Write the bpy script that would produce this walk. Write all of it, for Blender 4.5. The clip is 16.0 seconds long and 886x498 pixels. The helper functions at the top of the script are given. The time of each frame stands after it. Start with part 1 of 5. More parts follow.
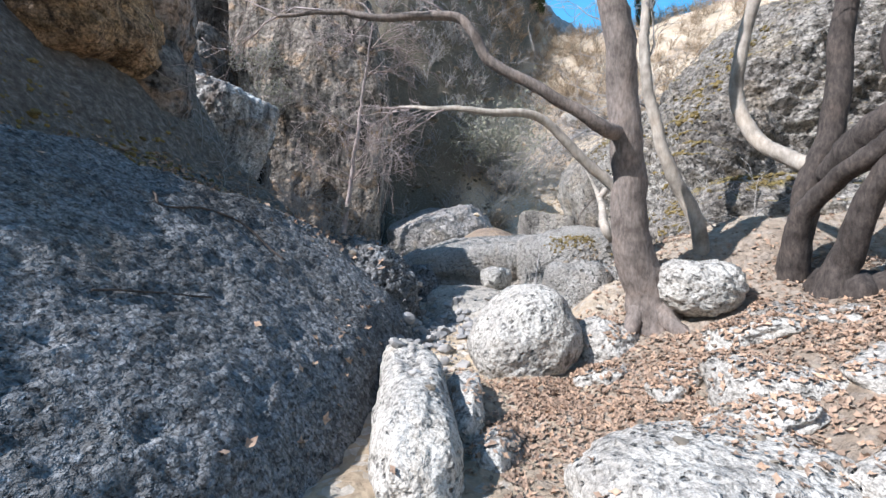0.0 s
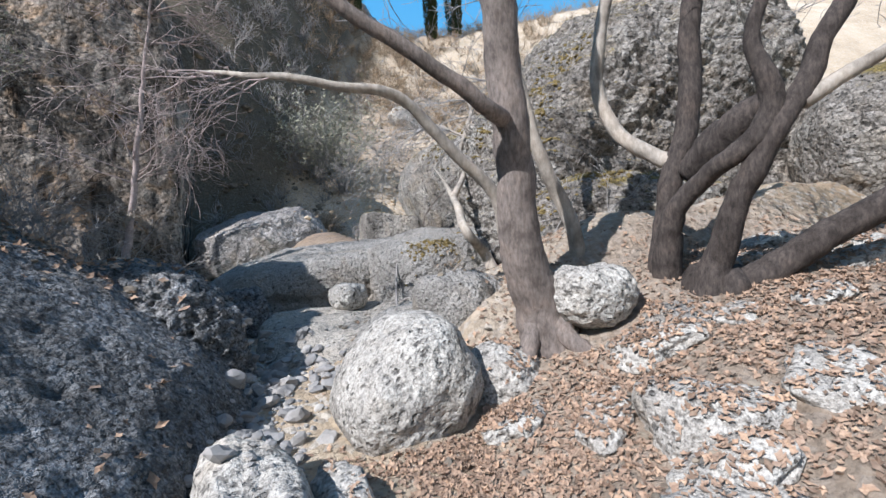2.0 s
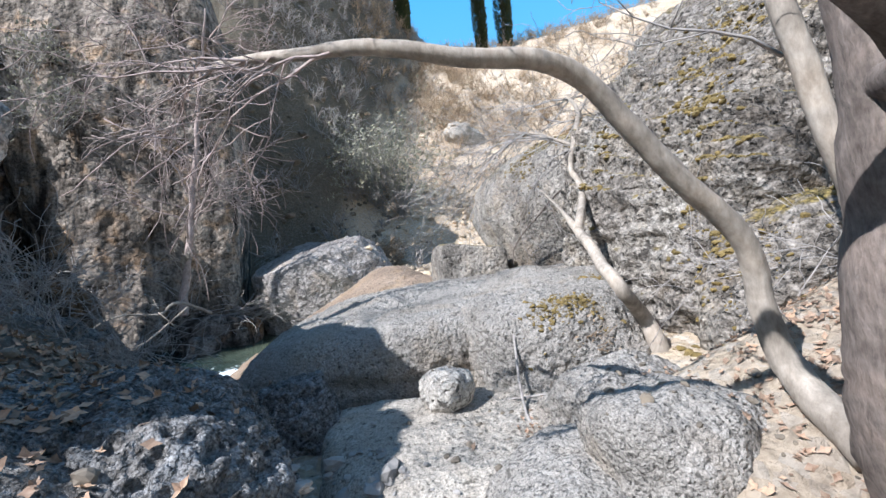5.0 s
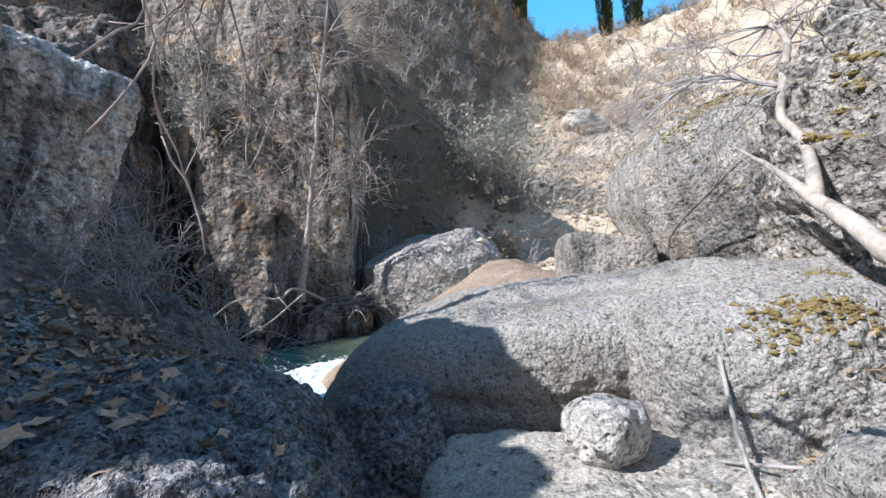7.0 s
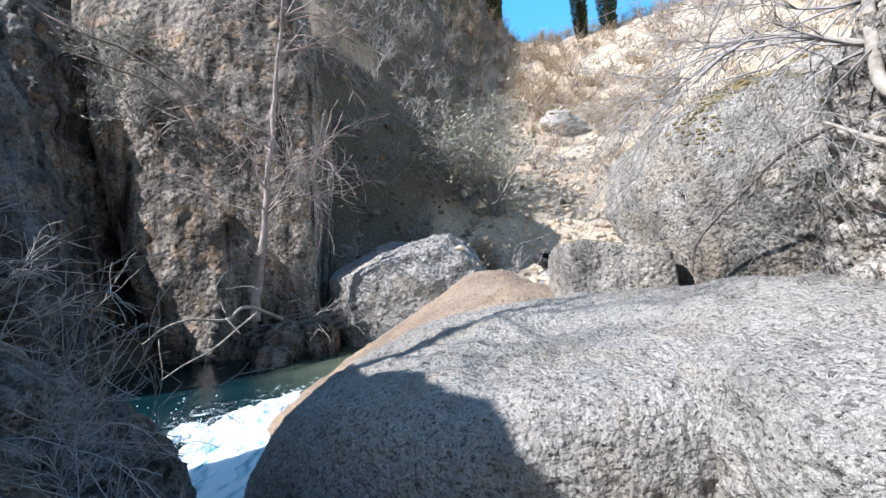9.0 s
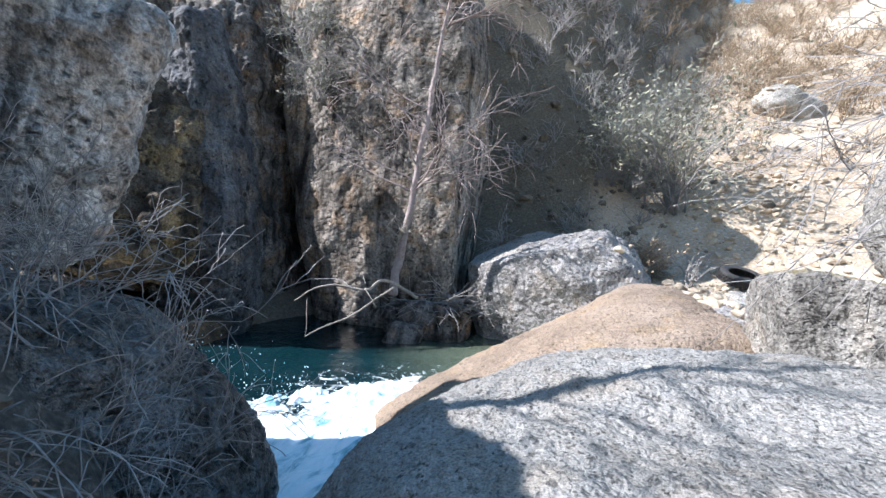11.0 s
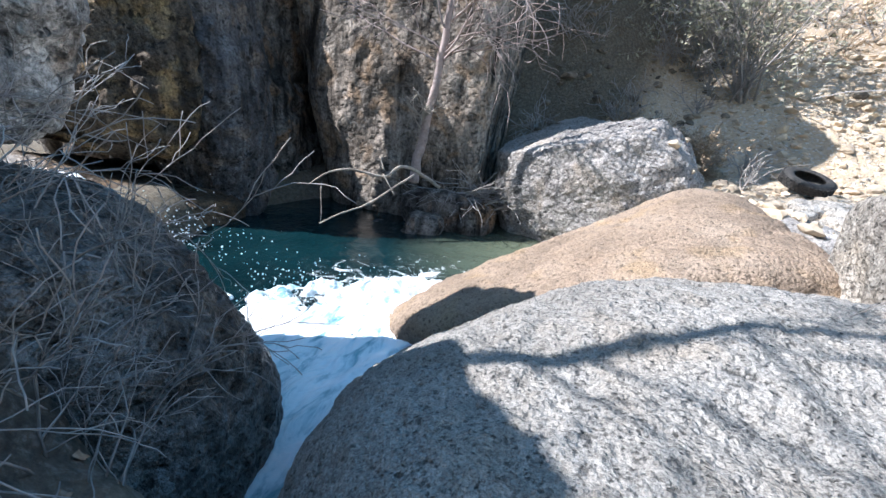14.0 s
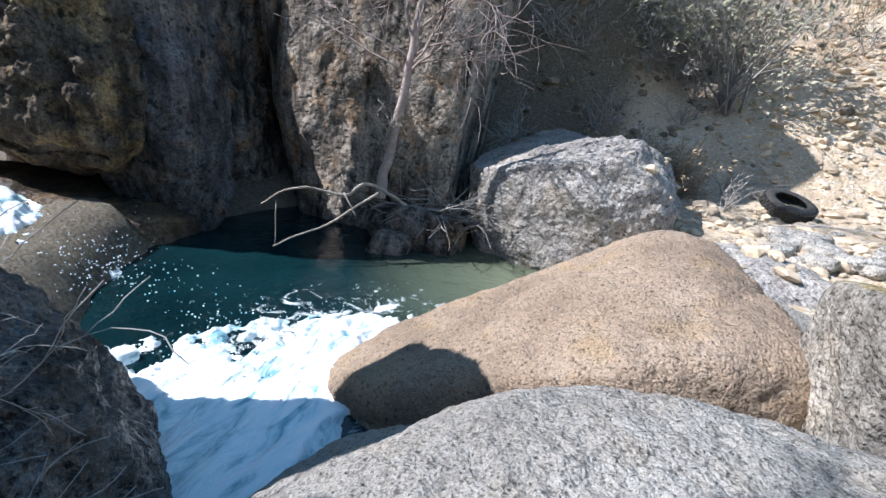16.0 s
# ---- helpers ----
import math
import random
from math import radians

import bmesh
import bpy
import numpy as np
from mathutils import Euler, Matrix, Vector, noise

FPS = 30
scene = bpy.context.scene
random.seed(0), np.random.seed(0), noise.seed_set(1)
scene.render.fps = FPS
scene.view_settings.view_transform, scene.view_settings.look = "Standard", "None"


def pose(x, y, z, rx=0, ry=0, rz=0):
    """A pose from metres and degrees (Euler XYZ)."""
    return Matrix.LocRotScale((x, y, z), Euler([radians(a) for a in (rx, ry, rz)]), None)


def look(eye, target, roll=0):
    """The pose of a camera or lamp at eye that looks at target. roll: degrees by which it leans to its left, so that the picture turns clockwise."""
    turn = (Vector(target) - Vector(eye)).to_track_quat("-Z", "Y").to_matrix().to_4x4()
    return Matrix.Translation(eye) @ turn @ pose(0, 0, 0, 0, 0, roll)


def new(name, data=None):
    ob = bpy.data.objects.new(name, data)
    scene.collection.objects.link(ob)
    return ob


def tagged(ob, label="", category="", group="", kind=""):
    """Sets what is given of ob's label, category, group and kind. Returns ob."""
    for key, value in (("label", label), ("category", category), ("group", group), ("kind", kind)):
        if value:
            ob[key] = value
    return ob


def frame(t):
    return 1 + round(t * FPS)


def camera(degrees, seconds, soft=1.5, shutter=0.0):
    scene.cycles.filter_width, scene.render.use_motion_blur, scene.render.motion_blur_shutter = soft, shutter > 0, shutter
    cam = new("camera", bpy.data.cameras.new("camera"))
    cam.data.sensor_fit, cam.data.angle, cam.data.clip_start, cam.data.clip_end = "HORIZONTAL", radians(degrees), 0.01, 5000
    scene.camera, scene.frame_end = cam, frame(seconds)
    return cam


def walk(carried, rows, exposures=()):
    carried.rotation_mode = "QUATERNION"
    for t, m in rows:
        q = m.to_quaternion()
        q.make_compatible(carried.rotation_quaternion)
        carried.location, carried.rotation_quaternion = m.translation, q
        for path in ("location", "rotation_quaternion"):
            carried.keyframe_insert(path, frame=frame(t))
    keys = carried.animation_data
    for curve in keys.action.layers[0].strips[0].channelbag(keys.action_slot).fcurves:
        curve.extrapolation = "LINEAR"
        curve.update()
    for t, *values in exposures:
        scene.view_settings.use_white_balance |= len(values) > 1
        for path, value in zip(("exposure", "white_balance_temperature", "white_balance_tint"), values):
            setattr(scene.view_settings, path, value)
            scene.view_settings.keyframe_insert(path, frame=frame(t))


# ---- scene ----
import itertools

cam = camera(93.7, 16.0)
PATH = [
    (0, (0.144, -0.06, 1.433), (0.104, 1.94, 1.456), 0.6),
    (0.5, (0.011, 0.209, 1.49), (0.288, 2.186, 1.598), -2.3),
    (1, (-0.034, 0.449, 1.516), (0.304, 2.42, 1.534), -2.8),
    (1.5, (-0.018, 0.684, 1.559), (0.483, 2.62, 1.57), -3.0),
    (2, (0.024, 0.953, 1.586), (0.771, 2.809, 1.587), -3.5),
    (2.5, (0.103, 1.293, 1.683), (1.215, 2.954, 1.754), -6.9),
    (3, (0.087, 1.584, 1.752), (1.028, 3.347, 1.829), -6.1),
    (3.5, (0.067, 1.964, 1.821), (0.753, 3.834, 2.004), -6.5),
    (3.7, (0.043, 2.112, 1.864), (0.622, 4.016, 2.061), -5.3),
    (5.8, (-0.013, 3.1, 2.105), (0.443, 5.047, 2.162), -6.2),
    (6, (-0.015, 3.241, 2.056), (0.317, 5.211, 2.133), -4.8),
    (6.5, (-0.02, 3.433, 2.03), (-0.038, 5.433, 2.009), -3.5),
    (7, (-0.009, 3.755, 1.945), (-0.007, 5.751, 2.078), -3.3),
    (7.5, (0.014, 4.078, 1.997), (0.165, 6.065, 2.166), -4.0),
    (8, (0.008, 4.336, 2.036), (0.113, 6.33, 2.148), -4.7),
    (8.2, (0.002, 4.453, 2.047), (0.169, 6.441, 2.178), -5.5),
    (10.3, (0.148, 5.528, 2.284), (-0.06, 7.511, 2.436), 0.9),
    (10.5, (0.144, 5.605, 2.294), (-0.182, 7.575, 2.405), 0.7),
    (11, (0.17, 5.783, 2.355), (-0.432, 7.689, 2.416), 4.2),
    (11.5, (0.156, 5.868, 2.389), (-0.53, 7.747, 2.375), 5.8),
    (12, (0.076, 5.984, 2.404), (-0.586, 7.87, 2.352), 6.9),
    (12.5, (-0.001, 6.072, 2.427), (-0.6, 7.978, 2.335), 5.5),
    (13, (-0.056, 6.189, 2.428), (-0.674, 8.073, 2.165), 6.9),
    (13.5, (-0.08, 6.334, 2.446), (-0.677, 8.196, 2.025), 7.8),
    (14, (-0.074, 6.45, 2.469), (-0.707, 8.278, 1.961), 7.0),
    (14.5, (-0.105, 6.704, 2.527), (-0.568, 8.568, 1.967), 4.8),
    (15, (-0.129, 6.902, 2.795), (-0.488, 8.759, 2.144), 3.6),
    (15.5, (-0.024, 7.004, 2.997), (-0.411, 8.85, 2.329), 5.5),
    (16, (0.082, 7.156, 3.061), (-0.494, 8.988, 2.502), 8.4),
]
walk(cam, [(t, look(eye, target, roll)) for t, eye, target, roll in PATH],
     [(0.0, 0.88, 5400, 12), (2.5, 0.52, 5400, 12), (3.7, 0.72, 5400, 12), (8.2, 1.0, 5400, 12), (11.0, 1.25, 5300, 12), (12.5, 1.32, 5300, 12), (14.0, 1.27, 5400, 12), (15.0, 1.0, 5450, 13), (16.0, 0.95, 5400, 12)])

# ---- light ----
SUN_WAY = Vector((0.68, 0.30, -0.68)).normalized()
world = bpy.data.worlds.new("sky")
scene.world = world
world.use_nodes = True
wn = world.node_tree.nodes
sky = wn.new("ShaderNodeTexSky")
sky.sky_type = "NISHITA"
sky.sun_disc = False
sky.sun_elevation = math.asin(-SUN_WAY.z)
sky.sun_rotation = math.atan2(-SUN_WAY.x, -SUN_WAY.y)
sky.dust_density, sky.ozone_density, sky.air_density = 0.8, 1.5, 1.8
world.node_tree.links.new(sky.outputs[0], wn["Background"].inputs[0])
wn["Background"].inputs[1].default_value = 0.064
sun_data = bpy.data.lights.new("sun", "SUN")
sun_data.energy, sun_data.angle, sun_data.color = 5.0, radians(0.5), (1.0, 0.91, 0.79)
sun = new("sun", sun_data)
sun.matrix_world = look((0, 0, 30), Vector((0, 0, 30)) + SUN_WAY)


# ---- noise in numpy ----
def _hash(i, j, k, seed):
    n = (i * 73856093) ^ (j * 19349663) ^ (k * 83492791) ^ (seed * 2654435)
    n = (n ^ (n >> 13)) * 1274126177
    n = n ^ (n >> 16)
    return (n & 0xFFFFF) / 1048575.0


def vnoise(p, freq, seed=0):
    """Smooth value noise in -1..1 at the points p (N, 3)."""
    q = p * freq
    b = np.floor(q).astype(np.int64)
    f = q - b
    f = f * f * (3 - 2 * f)
    out = 0
    for dx in (0, 1):
        for dy in (0, 1):
            for dz in (0, 1):
                w = (f[:, 0] if dx else 1 - f[:, 0]) * (f[:, 1] if dy else 1 - f[:, 1]) * (f[:, 2] if dz else 1 - f[:, 2])
                out = out + w * _hash(b[:, 0] + dx, b[:, 1] + dy, b[:, 2] + dz, seed)
    return out * 2 - 1


def fbm(p, freq, octaves=4, seed=0, gain=0.5):
    out, amp = 0, 1.0
    for o in range(octaves):
        out = out + amp * vnoise(p, freq * 2.03 ** o, seed + 17 * o)
        amp *= gain
    return out


def cells(p, freq, seed=0):
    """Pebbles: a bulge of random height for each cell, 0..1 at the points p."""
    q = p * freq
    b = np.floor(q).astype(np.int64)
    best = np.full(len(p), 9.0)
    hgt = np.zeros(len(p))
    for dx in (-1, 0, 1):
        for dy in (-1, 0, 1):
            for dz in (-1, 0, 1):
                i, j, k = b[:, 0] + dx, b[:, 1] + dy, b[:, 2] + dz
                c = np.stack((i + _hash(i, j, k, seed), j + _hash(i, j, k, seed + 5), k + _hash(i, j, k, seed + 9)), 1)
                d = ((q - c) ** 2).sum(1)
                m = d < best
                best = np.where(m, d, best)
                hgt = np.where(m, _hash(i, j, k, seed + 13), hgt)
    return np.clip(1 - best * 1.6, 0, 1) * (0.35 + 0.65 * hgt)


def step(a, b, v):
    t = np.clip((v - a) / (b - a), 0, 1)
    return t * t * (3 - 2 * t)


# ---- materials ----
def material(name, rough=0.9):
    m = bpy.data.materials.new(name)
    m.use_nodes = True
    nt = m.node_tree
    bs = nt.nodes["Principled BSDF"]
    bs.inputs["Roughness"].default_value = rough
    bs.inputs["Specular IOR Level"].default_value = 0.25
    return m, nt, bs


def tex(nt, kind, scale, coord, **kw):
    n = nt.nodes.new("ShaderNodeTex" + kind)
    n.inputs["Scale"].default_value = scale
    for k, v in kw.items():
        n.inputs[k.replace("_", " ")].default_value = v
    nt.links.new(coord, n.inputs["Vector"])
    return n


def ramp(nt, fac, stops):
    r = nt.nodes.new("ShaderNodeValToRGB")
    e = r.color_ramp.elements
    while len(e) < len(stops):
        e.new(0.5)
    for el, (pos, col) in zip(e, stops):
        el.position, el.color = pos, (*col, 1)
    nt.links.new(fac, r.inputs[0])
    return r.outputs[0]


def mix(nt, fac, a, b, mode="MIX"):
    n = nt.nodes.new("ShaderNodeMix")
    n.data_type, n.blend_type = "RGBA", mode
    for s, v in ((n.inputs[0], fac), (n.inputs[6], a), (n.inputs[7], b)):
        if isinstance(v, (int, float)):
            s.default_value = v
        elif isinstance(v, tuple):
            s.default_value = (*v, 1)
        else:
            nt.links.new(v, s)
    return n.outputs[2]


def bump(nt, bs, height, strength, dist, prev=None):
    b = nt.nodes.new("ShaderNodeBump")
    b.inputs["Strength"].default_value, b.inputs["Distance"].default_value = strength, dist
    nt.links.new(height, b.inputs["Height"])
    if prev:
        nt.links.new(prev, b.inputs["Normal"])
    nt.links.new(b.outputs[0], bs.inputs["Normal"])
    return b.outputs[0]


def rock_material(name, light, mid, dark, pebble=22.0, pebbles=0.5, stain=(0.30, 0.21, 0.11), stains=0.3, relief=0.02, moss=0.0, rough=0.92, crevice=0.5, streak=0.0, pock=0.6, grain=0.75):
    """Weathered limestone or conglomerate: large tone patches, stains, pebbles of their own tone, pits and gaps with
    painted shade, grain.
    """
    m, nt, bs = material(name, rough)
    co = nt.nodes.new("ShaderNodeTexCoord").outputs["Object"]
    big = tex(nt, "Noise", 0.9, co, Detail=6.0, Roughness=0.62)
    col = ramp(nt, big.outputs[0], [(0.3, dark), (0.48, mid), (0.68, light)])
    st = tex(nt, "Noise", 1.7, co, Detail=5.0, Distortion=0.8)
    col = mix(nt, ramp(nt, st.outputs[0], [(0.52, (0, 0, 0)), (0.66, (stains,) * 3)]), col, stain)
    vo = tex(nt, "Voronoi", pebble, co, Randomness=1.0)
    hsv = nt.nodes.new("ShaderNodeSeparateColor")
    nt.links.new(vo.outputs["Color"], hsv.inputs[0])
    col = mix(nt, pebbles, col, ramp(nt, hsv.outputs[0], [(0.0, (0.30, 0.28, 0.26)), (0.5, (0.78, 0.75, 0.70)), (1.0, (1.0, 1.0, 1.0))]), "MULTIPLY")
    # pits take a dark colour as well as relief, for their shade
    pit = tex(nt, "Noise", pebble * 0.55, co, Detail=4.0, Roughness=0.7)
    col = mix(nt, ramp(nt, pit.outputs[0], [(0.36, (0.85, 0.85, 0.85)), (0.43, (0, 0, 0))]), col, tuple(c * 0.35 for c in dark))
    if streak:
        sm = nt.nodes.new("ShaderNodeMapping")
        sm.inputs["Scale"].default_value = (1.6, 1.6, 0.28)
        sm.inputs["Rotation"].default_value = (0, radians(18), 0)
        nt.links.new(co, sm.inputs[0])
        sn = tex(nt, "Noise", 1.5, sm.outputs[0], Detail=9.0, Roughness=0.68, Distortion=0.5)
        col = mix(nt, streak, col, ramp(nt, sn.outputs[0], [(0.37, (0.10, 0.09, 0.085)), (0.5, (0.95, 0.93, 0.90)), (0.63, (1.6, 1.55, 1.5))]), "MULTIPLY")
    if moss:
        geo = nt.nodes.new("ShaderNodeNewGeometry")
        sep = nt.nodes.new("ShaderNodeSeparateXYZ")
        nt.links.new(geo.outputs["Normal"], sep.inputs[0])
        mo = tex(nt, "Noise", 2.6, co, Detail=6.0, Roughness=0.7)
        mul = nt.nodes.new("ShaderNodeMath")
        mul.operation = "MULTIPLY"
        nt.links.new(sep.outputs["Z"], mul.inputs[0])
        nt.links.new(mo.outputs[0], mul.inputs[1])
        fine = tex(nt, "Noise", 40.0, co, Detail=2.0)
        mcol = ramp(nt, fine.outputs[0], [(0.3, (0.09, 0.07, 0.015)), (0.7, (0.30, 0.22, 0.05))])
        col = mix(nt, ramp(nt, mul.outputs[0], [(0.34, (0, 0, 0)), (0.46, (moss,) * 3)]), col, mcol)
    if pebbles >= 0.5:
        warp = tex(nt, "Noise", pebble * 0.5, co, Detail=2.0)
        wv = nt.nodes.new("ShaderNodeVectorMath")
        wv.operation = "MULTIPLY_ADD"
        nt.links.new(warp.outputs["Color"], wv.inputs[0])
        wv.inputs[1].default_value = (1.6 / pebble,) * 3
        nt.links.new(co, wv.inputs[2])
        # gaps between pebbles darkened as if in shade
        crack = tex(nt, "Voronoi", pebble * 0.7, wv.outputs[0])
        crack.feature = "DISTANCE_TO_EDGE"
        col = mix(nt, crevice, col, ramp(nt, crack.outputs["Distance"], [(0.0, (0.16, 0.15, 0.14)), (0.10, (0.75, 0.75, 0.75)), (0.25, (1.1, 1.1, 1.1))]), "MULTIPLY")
    speck = tex(nt, "Noise", pebble * 2.6, co, Detail=5.0, Roughness=0.8)
    col = mix(nt, grain, col, ramp(nt, speck.outputs[0], [(0.38, (0.30, 0.29, 0.28)), (0.5, (0.95, 0.95, 0.95)), (0.6, (1.35, 1.35, 1.35))]), "MULTIPLY")
    # weathering pocks, slightly drawn out along the bedding, their shade put into the colour
    pm = nt.nodes.new("ShaderNodeMapping")
    pm.inputs["Scale"].default_value = (1.0, 1.5, 2.1)
    pm.inputs["Rotation"].default_value = (radians(12), radians(20), radians(30))
    nt.links.new(co, pm.inputs[0])
    pw = tex(nt, "Noise", pebble * 0.8, pm.outputs[0], Detail=3.0)
    pv = nt.nodes.new("ShaderNodeVectorMath")
    pv.operation = "MULTIPLY_ADD"
    nt.links.new(pw.outputs["Color"], pv.inputs[0])
    pv.inputs[1].default_value = (0.9 / pebble,) * 3
    nt.links.new(pm.outputs[0], pv.inputs[2])
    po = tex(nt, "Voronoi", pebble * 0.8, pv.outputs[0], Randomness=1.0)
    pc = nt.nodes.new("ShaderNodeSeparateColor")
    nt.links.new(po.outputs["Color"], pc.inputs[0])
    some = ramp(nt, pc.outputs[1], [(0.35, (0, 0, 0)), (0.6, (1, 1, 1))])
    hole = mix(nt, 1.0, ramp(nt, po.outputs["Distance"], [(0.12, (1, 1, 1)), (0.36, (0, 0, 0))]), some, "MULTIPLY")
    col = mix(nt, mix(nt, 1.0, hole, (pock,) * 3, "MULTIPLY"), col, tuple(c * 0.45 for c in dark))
    nt.links.new(col, bs.inputs["Base Color"])
    n0 = bump(nt, bs, hole, 0.8, -relief * 1.2)
    n1 = bump(nt, bs, vo.outputs["Distance"], 0.8, -relief, n0)
    n2 = bump(nt, bs, pit.outputs[0], 1.0, relief * 2.2, n1)
    gr = tex(nt, "Noise", 120.0, co, Detail=3.0)
    bump(nt, bs, gr.outputs[0], 0.5, 0.004, n2)
    return m


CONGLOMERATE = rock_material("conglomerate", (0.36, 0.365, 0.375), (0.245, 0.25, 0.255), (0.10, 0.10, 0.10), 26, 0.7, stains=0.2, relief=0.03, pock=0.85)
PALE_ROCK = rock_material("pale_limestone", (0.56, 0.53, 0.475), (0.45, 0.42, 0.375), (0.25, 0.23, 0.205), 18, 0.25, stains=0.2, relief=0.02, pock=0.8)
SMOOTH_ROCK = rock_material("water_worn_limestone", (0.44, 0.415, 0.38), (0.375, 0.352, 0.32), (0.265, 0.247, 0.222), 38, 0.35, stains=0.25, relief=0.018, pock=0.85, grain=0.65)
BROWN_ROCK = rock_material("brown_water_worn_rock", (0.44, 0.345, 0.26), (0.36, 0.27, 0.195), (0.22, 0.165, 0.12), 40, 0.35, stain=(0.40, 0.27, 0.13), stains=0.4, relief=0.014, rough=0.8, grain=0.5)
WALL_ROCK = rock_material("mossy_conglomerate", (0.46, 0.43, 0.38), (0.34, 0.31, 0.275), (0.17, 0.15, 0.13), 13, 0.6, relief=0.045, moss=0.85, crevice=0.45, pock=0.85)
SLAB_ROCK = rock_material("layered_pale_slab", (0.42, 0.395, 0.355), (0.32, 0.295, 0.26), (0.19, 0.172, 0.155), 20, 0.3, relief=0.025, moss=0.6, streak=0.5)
# cliff tone lowered, so part of its shade is in the colour
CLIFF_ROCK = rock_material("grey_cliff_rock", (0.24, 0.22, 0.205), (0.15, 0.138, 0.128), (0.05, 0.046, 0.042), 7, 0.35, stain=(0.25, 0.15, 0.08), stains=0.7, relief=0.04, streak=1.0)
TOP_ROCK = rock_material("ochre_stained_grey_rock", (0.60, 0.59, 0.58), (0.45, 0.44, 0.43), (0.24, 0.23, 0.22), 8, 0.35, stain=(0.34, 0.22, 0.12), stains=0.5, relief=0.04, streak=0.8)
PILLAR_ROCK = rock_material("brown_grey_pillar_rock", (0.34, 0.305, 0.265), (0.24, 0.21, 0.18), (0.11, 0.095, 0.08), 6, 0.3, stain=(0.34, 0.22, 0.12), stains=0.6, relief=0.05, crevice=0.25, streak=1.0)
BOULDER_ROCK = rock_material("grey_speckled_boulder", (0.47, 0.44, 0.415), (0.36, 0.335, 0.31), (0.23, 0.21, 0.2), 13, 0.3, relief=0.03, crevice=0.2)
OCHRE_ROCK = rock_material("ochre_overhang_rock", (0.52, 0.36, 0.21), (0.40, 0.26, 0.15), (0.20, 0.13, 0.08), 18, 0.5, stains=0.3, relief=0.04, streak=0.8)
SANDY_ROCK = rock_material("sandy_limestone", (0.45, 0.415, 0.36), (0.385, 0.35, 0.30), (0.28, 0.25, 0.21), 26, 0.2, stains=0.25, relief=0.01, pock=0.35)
# rib, stained face and shore: deep shade put into the dark tones
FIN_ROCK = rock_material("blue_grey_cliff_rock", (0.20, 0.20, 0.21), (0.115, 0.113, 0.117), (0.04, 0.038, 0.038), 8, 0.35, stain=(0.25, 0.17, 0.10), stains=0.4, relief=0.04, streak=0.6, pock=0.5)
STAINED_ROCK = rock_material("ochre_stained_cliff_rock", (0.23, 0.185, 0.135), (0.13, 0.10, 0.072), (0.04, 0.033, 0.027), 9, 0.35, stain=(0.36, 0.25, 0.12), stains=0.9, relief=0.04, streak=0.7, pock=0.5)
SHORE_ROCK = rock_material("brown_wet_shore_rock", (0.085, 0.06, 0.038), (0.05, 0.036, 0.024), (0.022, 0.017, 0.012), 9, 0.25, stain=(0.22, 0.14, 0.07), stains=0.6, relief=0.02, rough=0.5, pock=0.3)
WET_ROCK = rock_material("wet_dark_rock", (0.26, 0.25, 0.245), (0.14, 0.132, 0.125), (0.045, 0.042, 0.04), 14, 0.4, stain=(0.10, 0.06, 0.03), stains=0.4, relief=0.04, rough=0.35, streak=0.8)


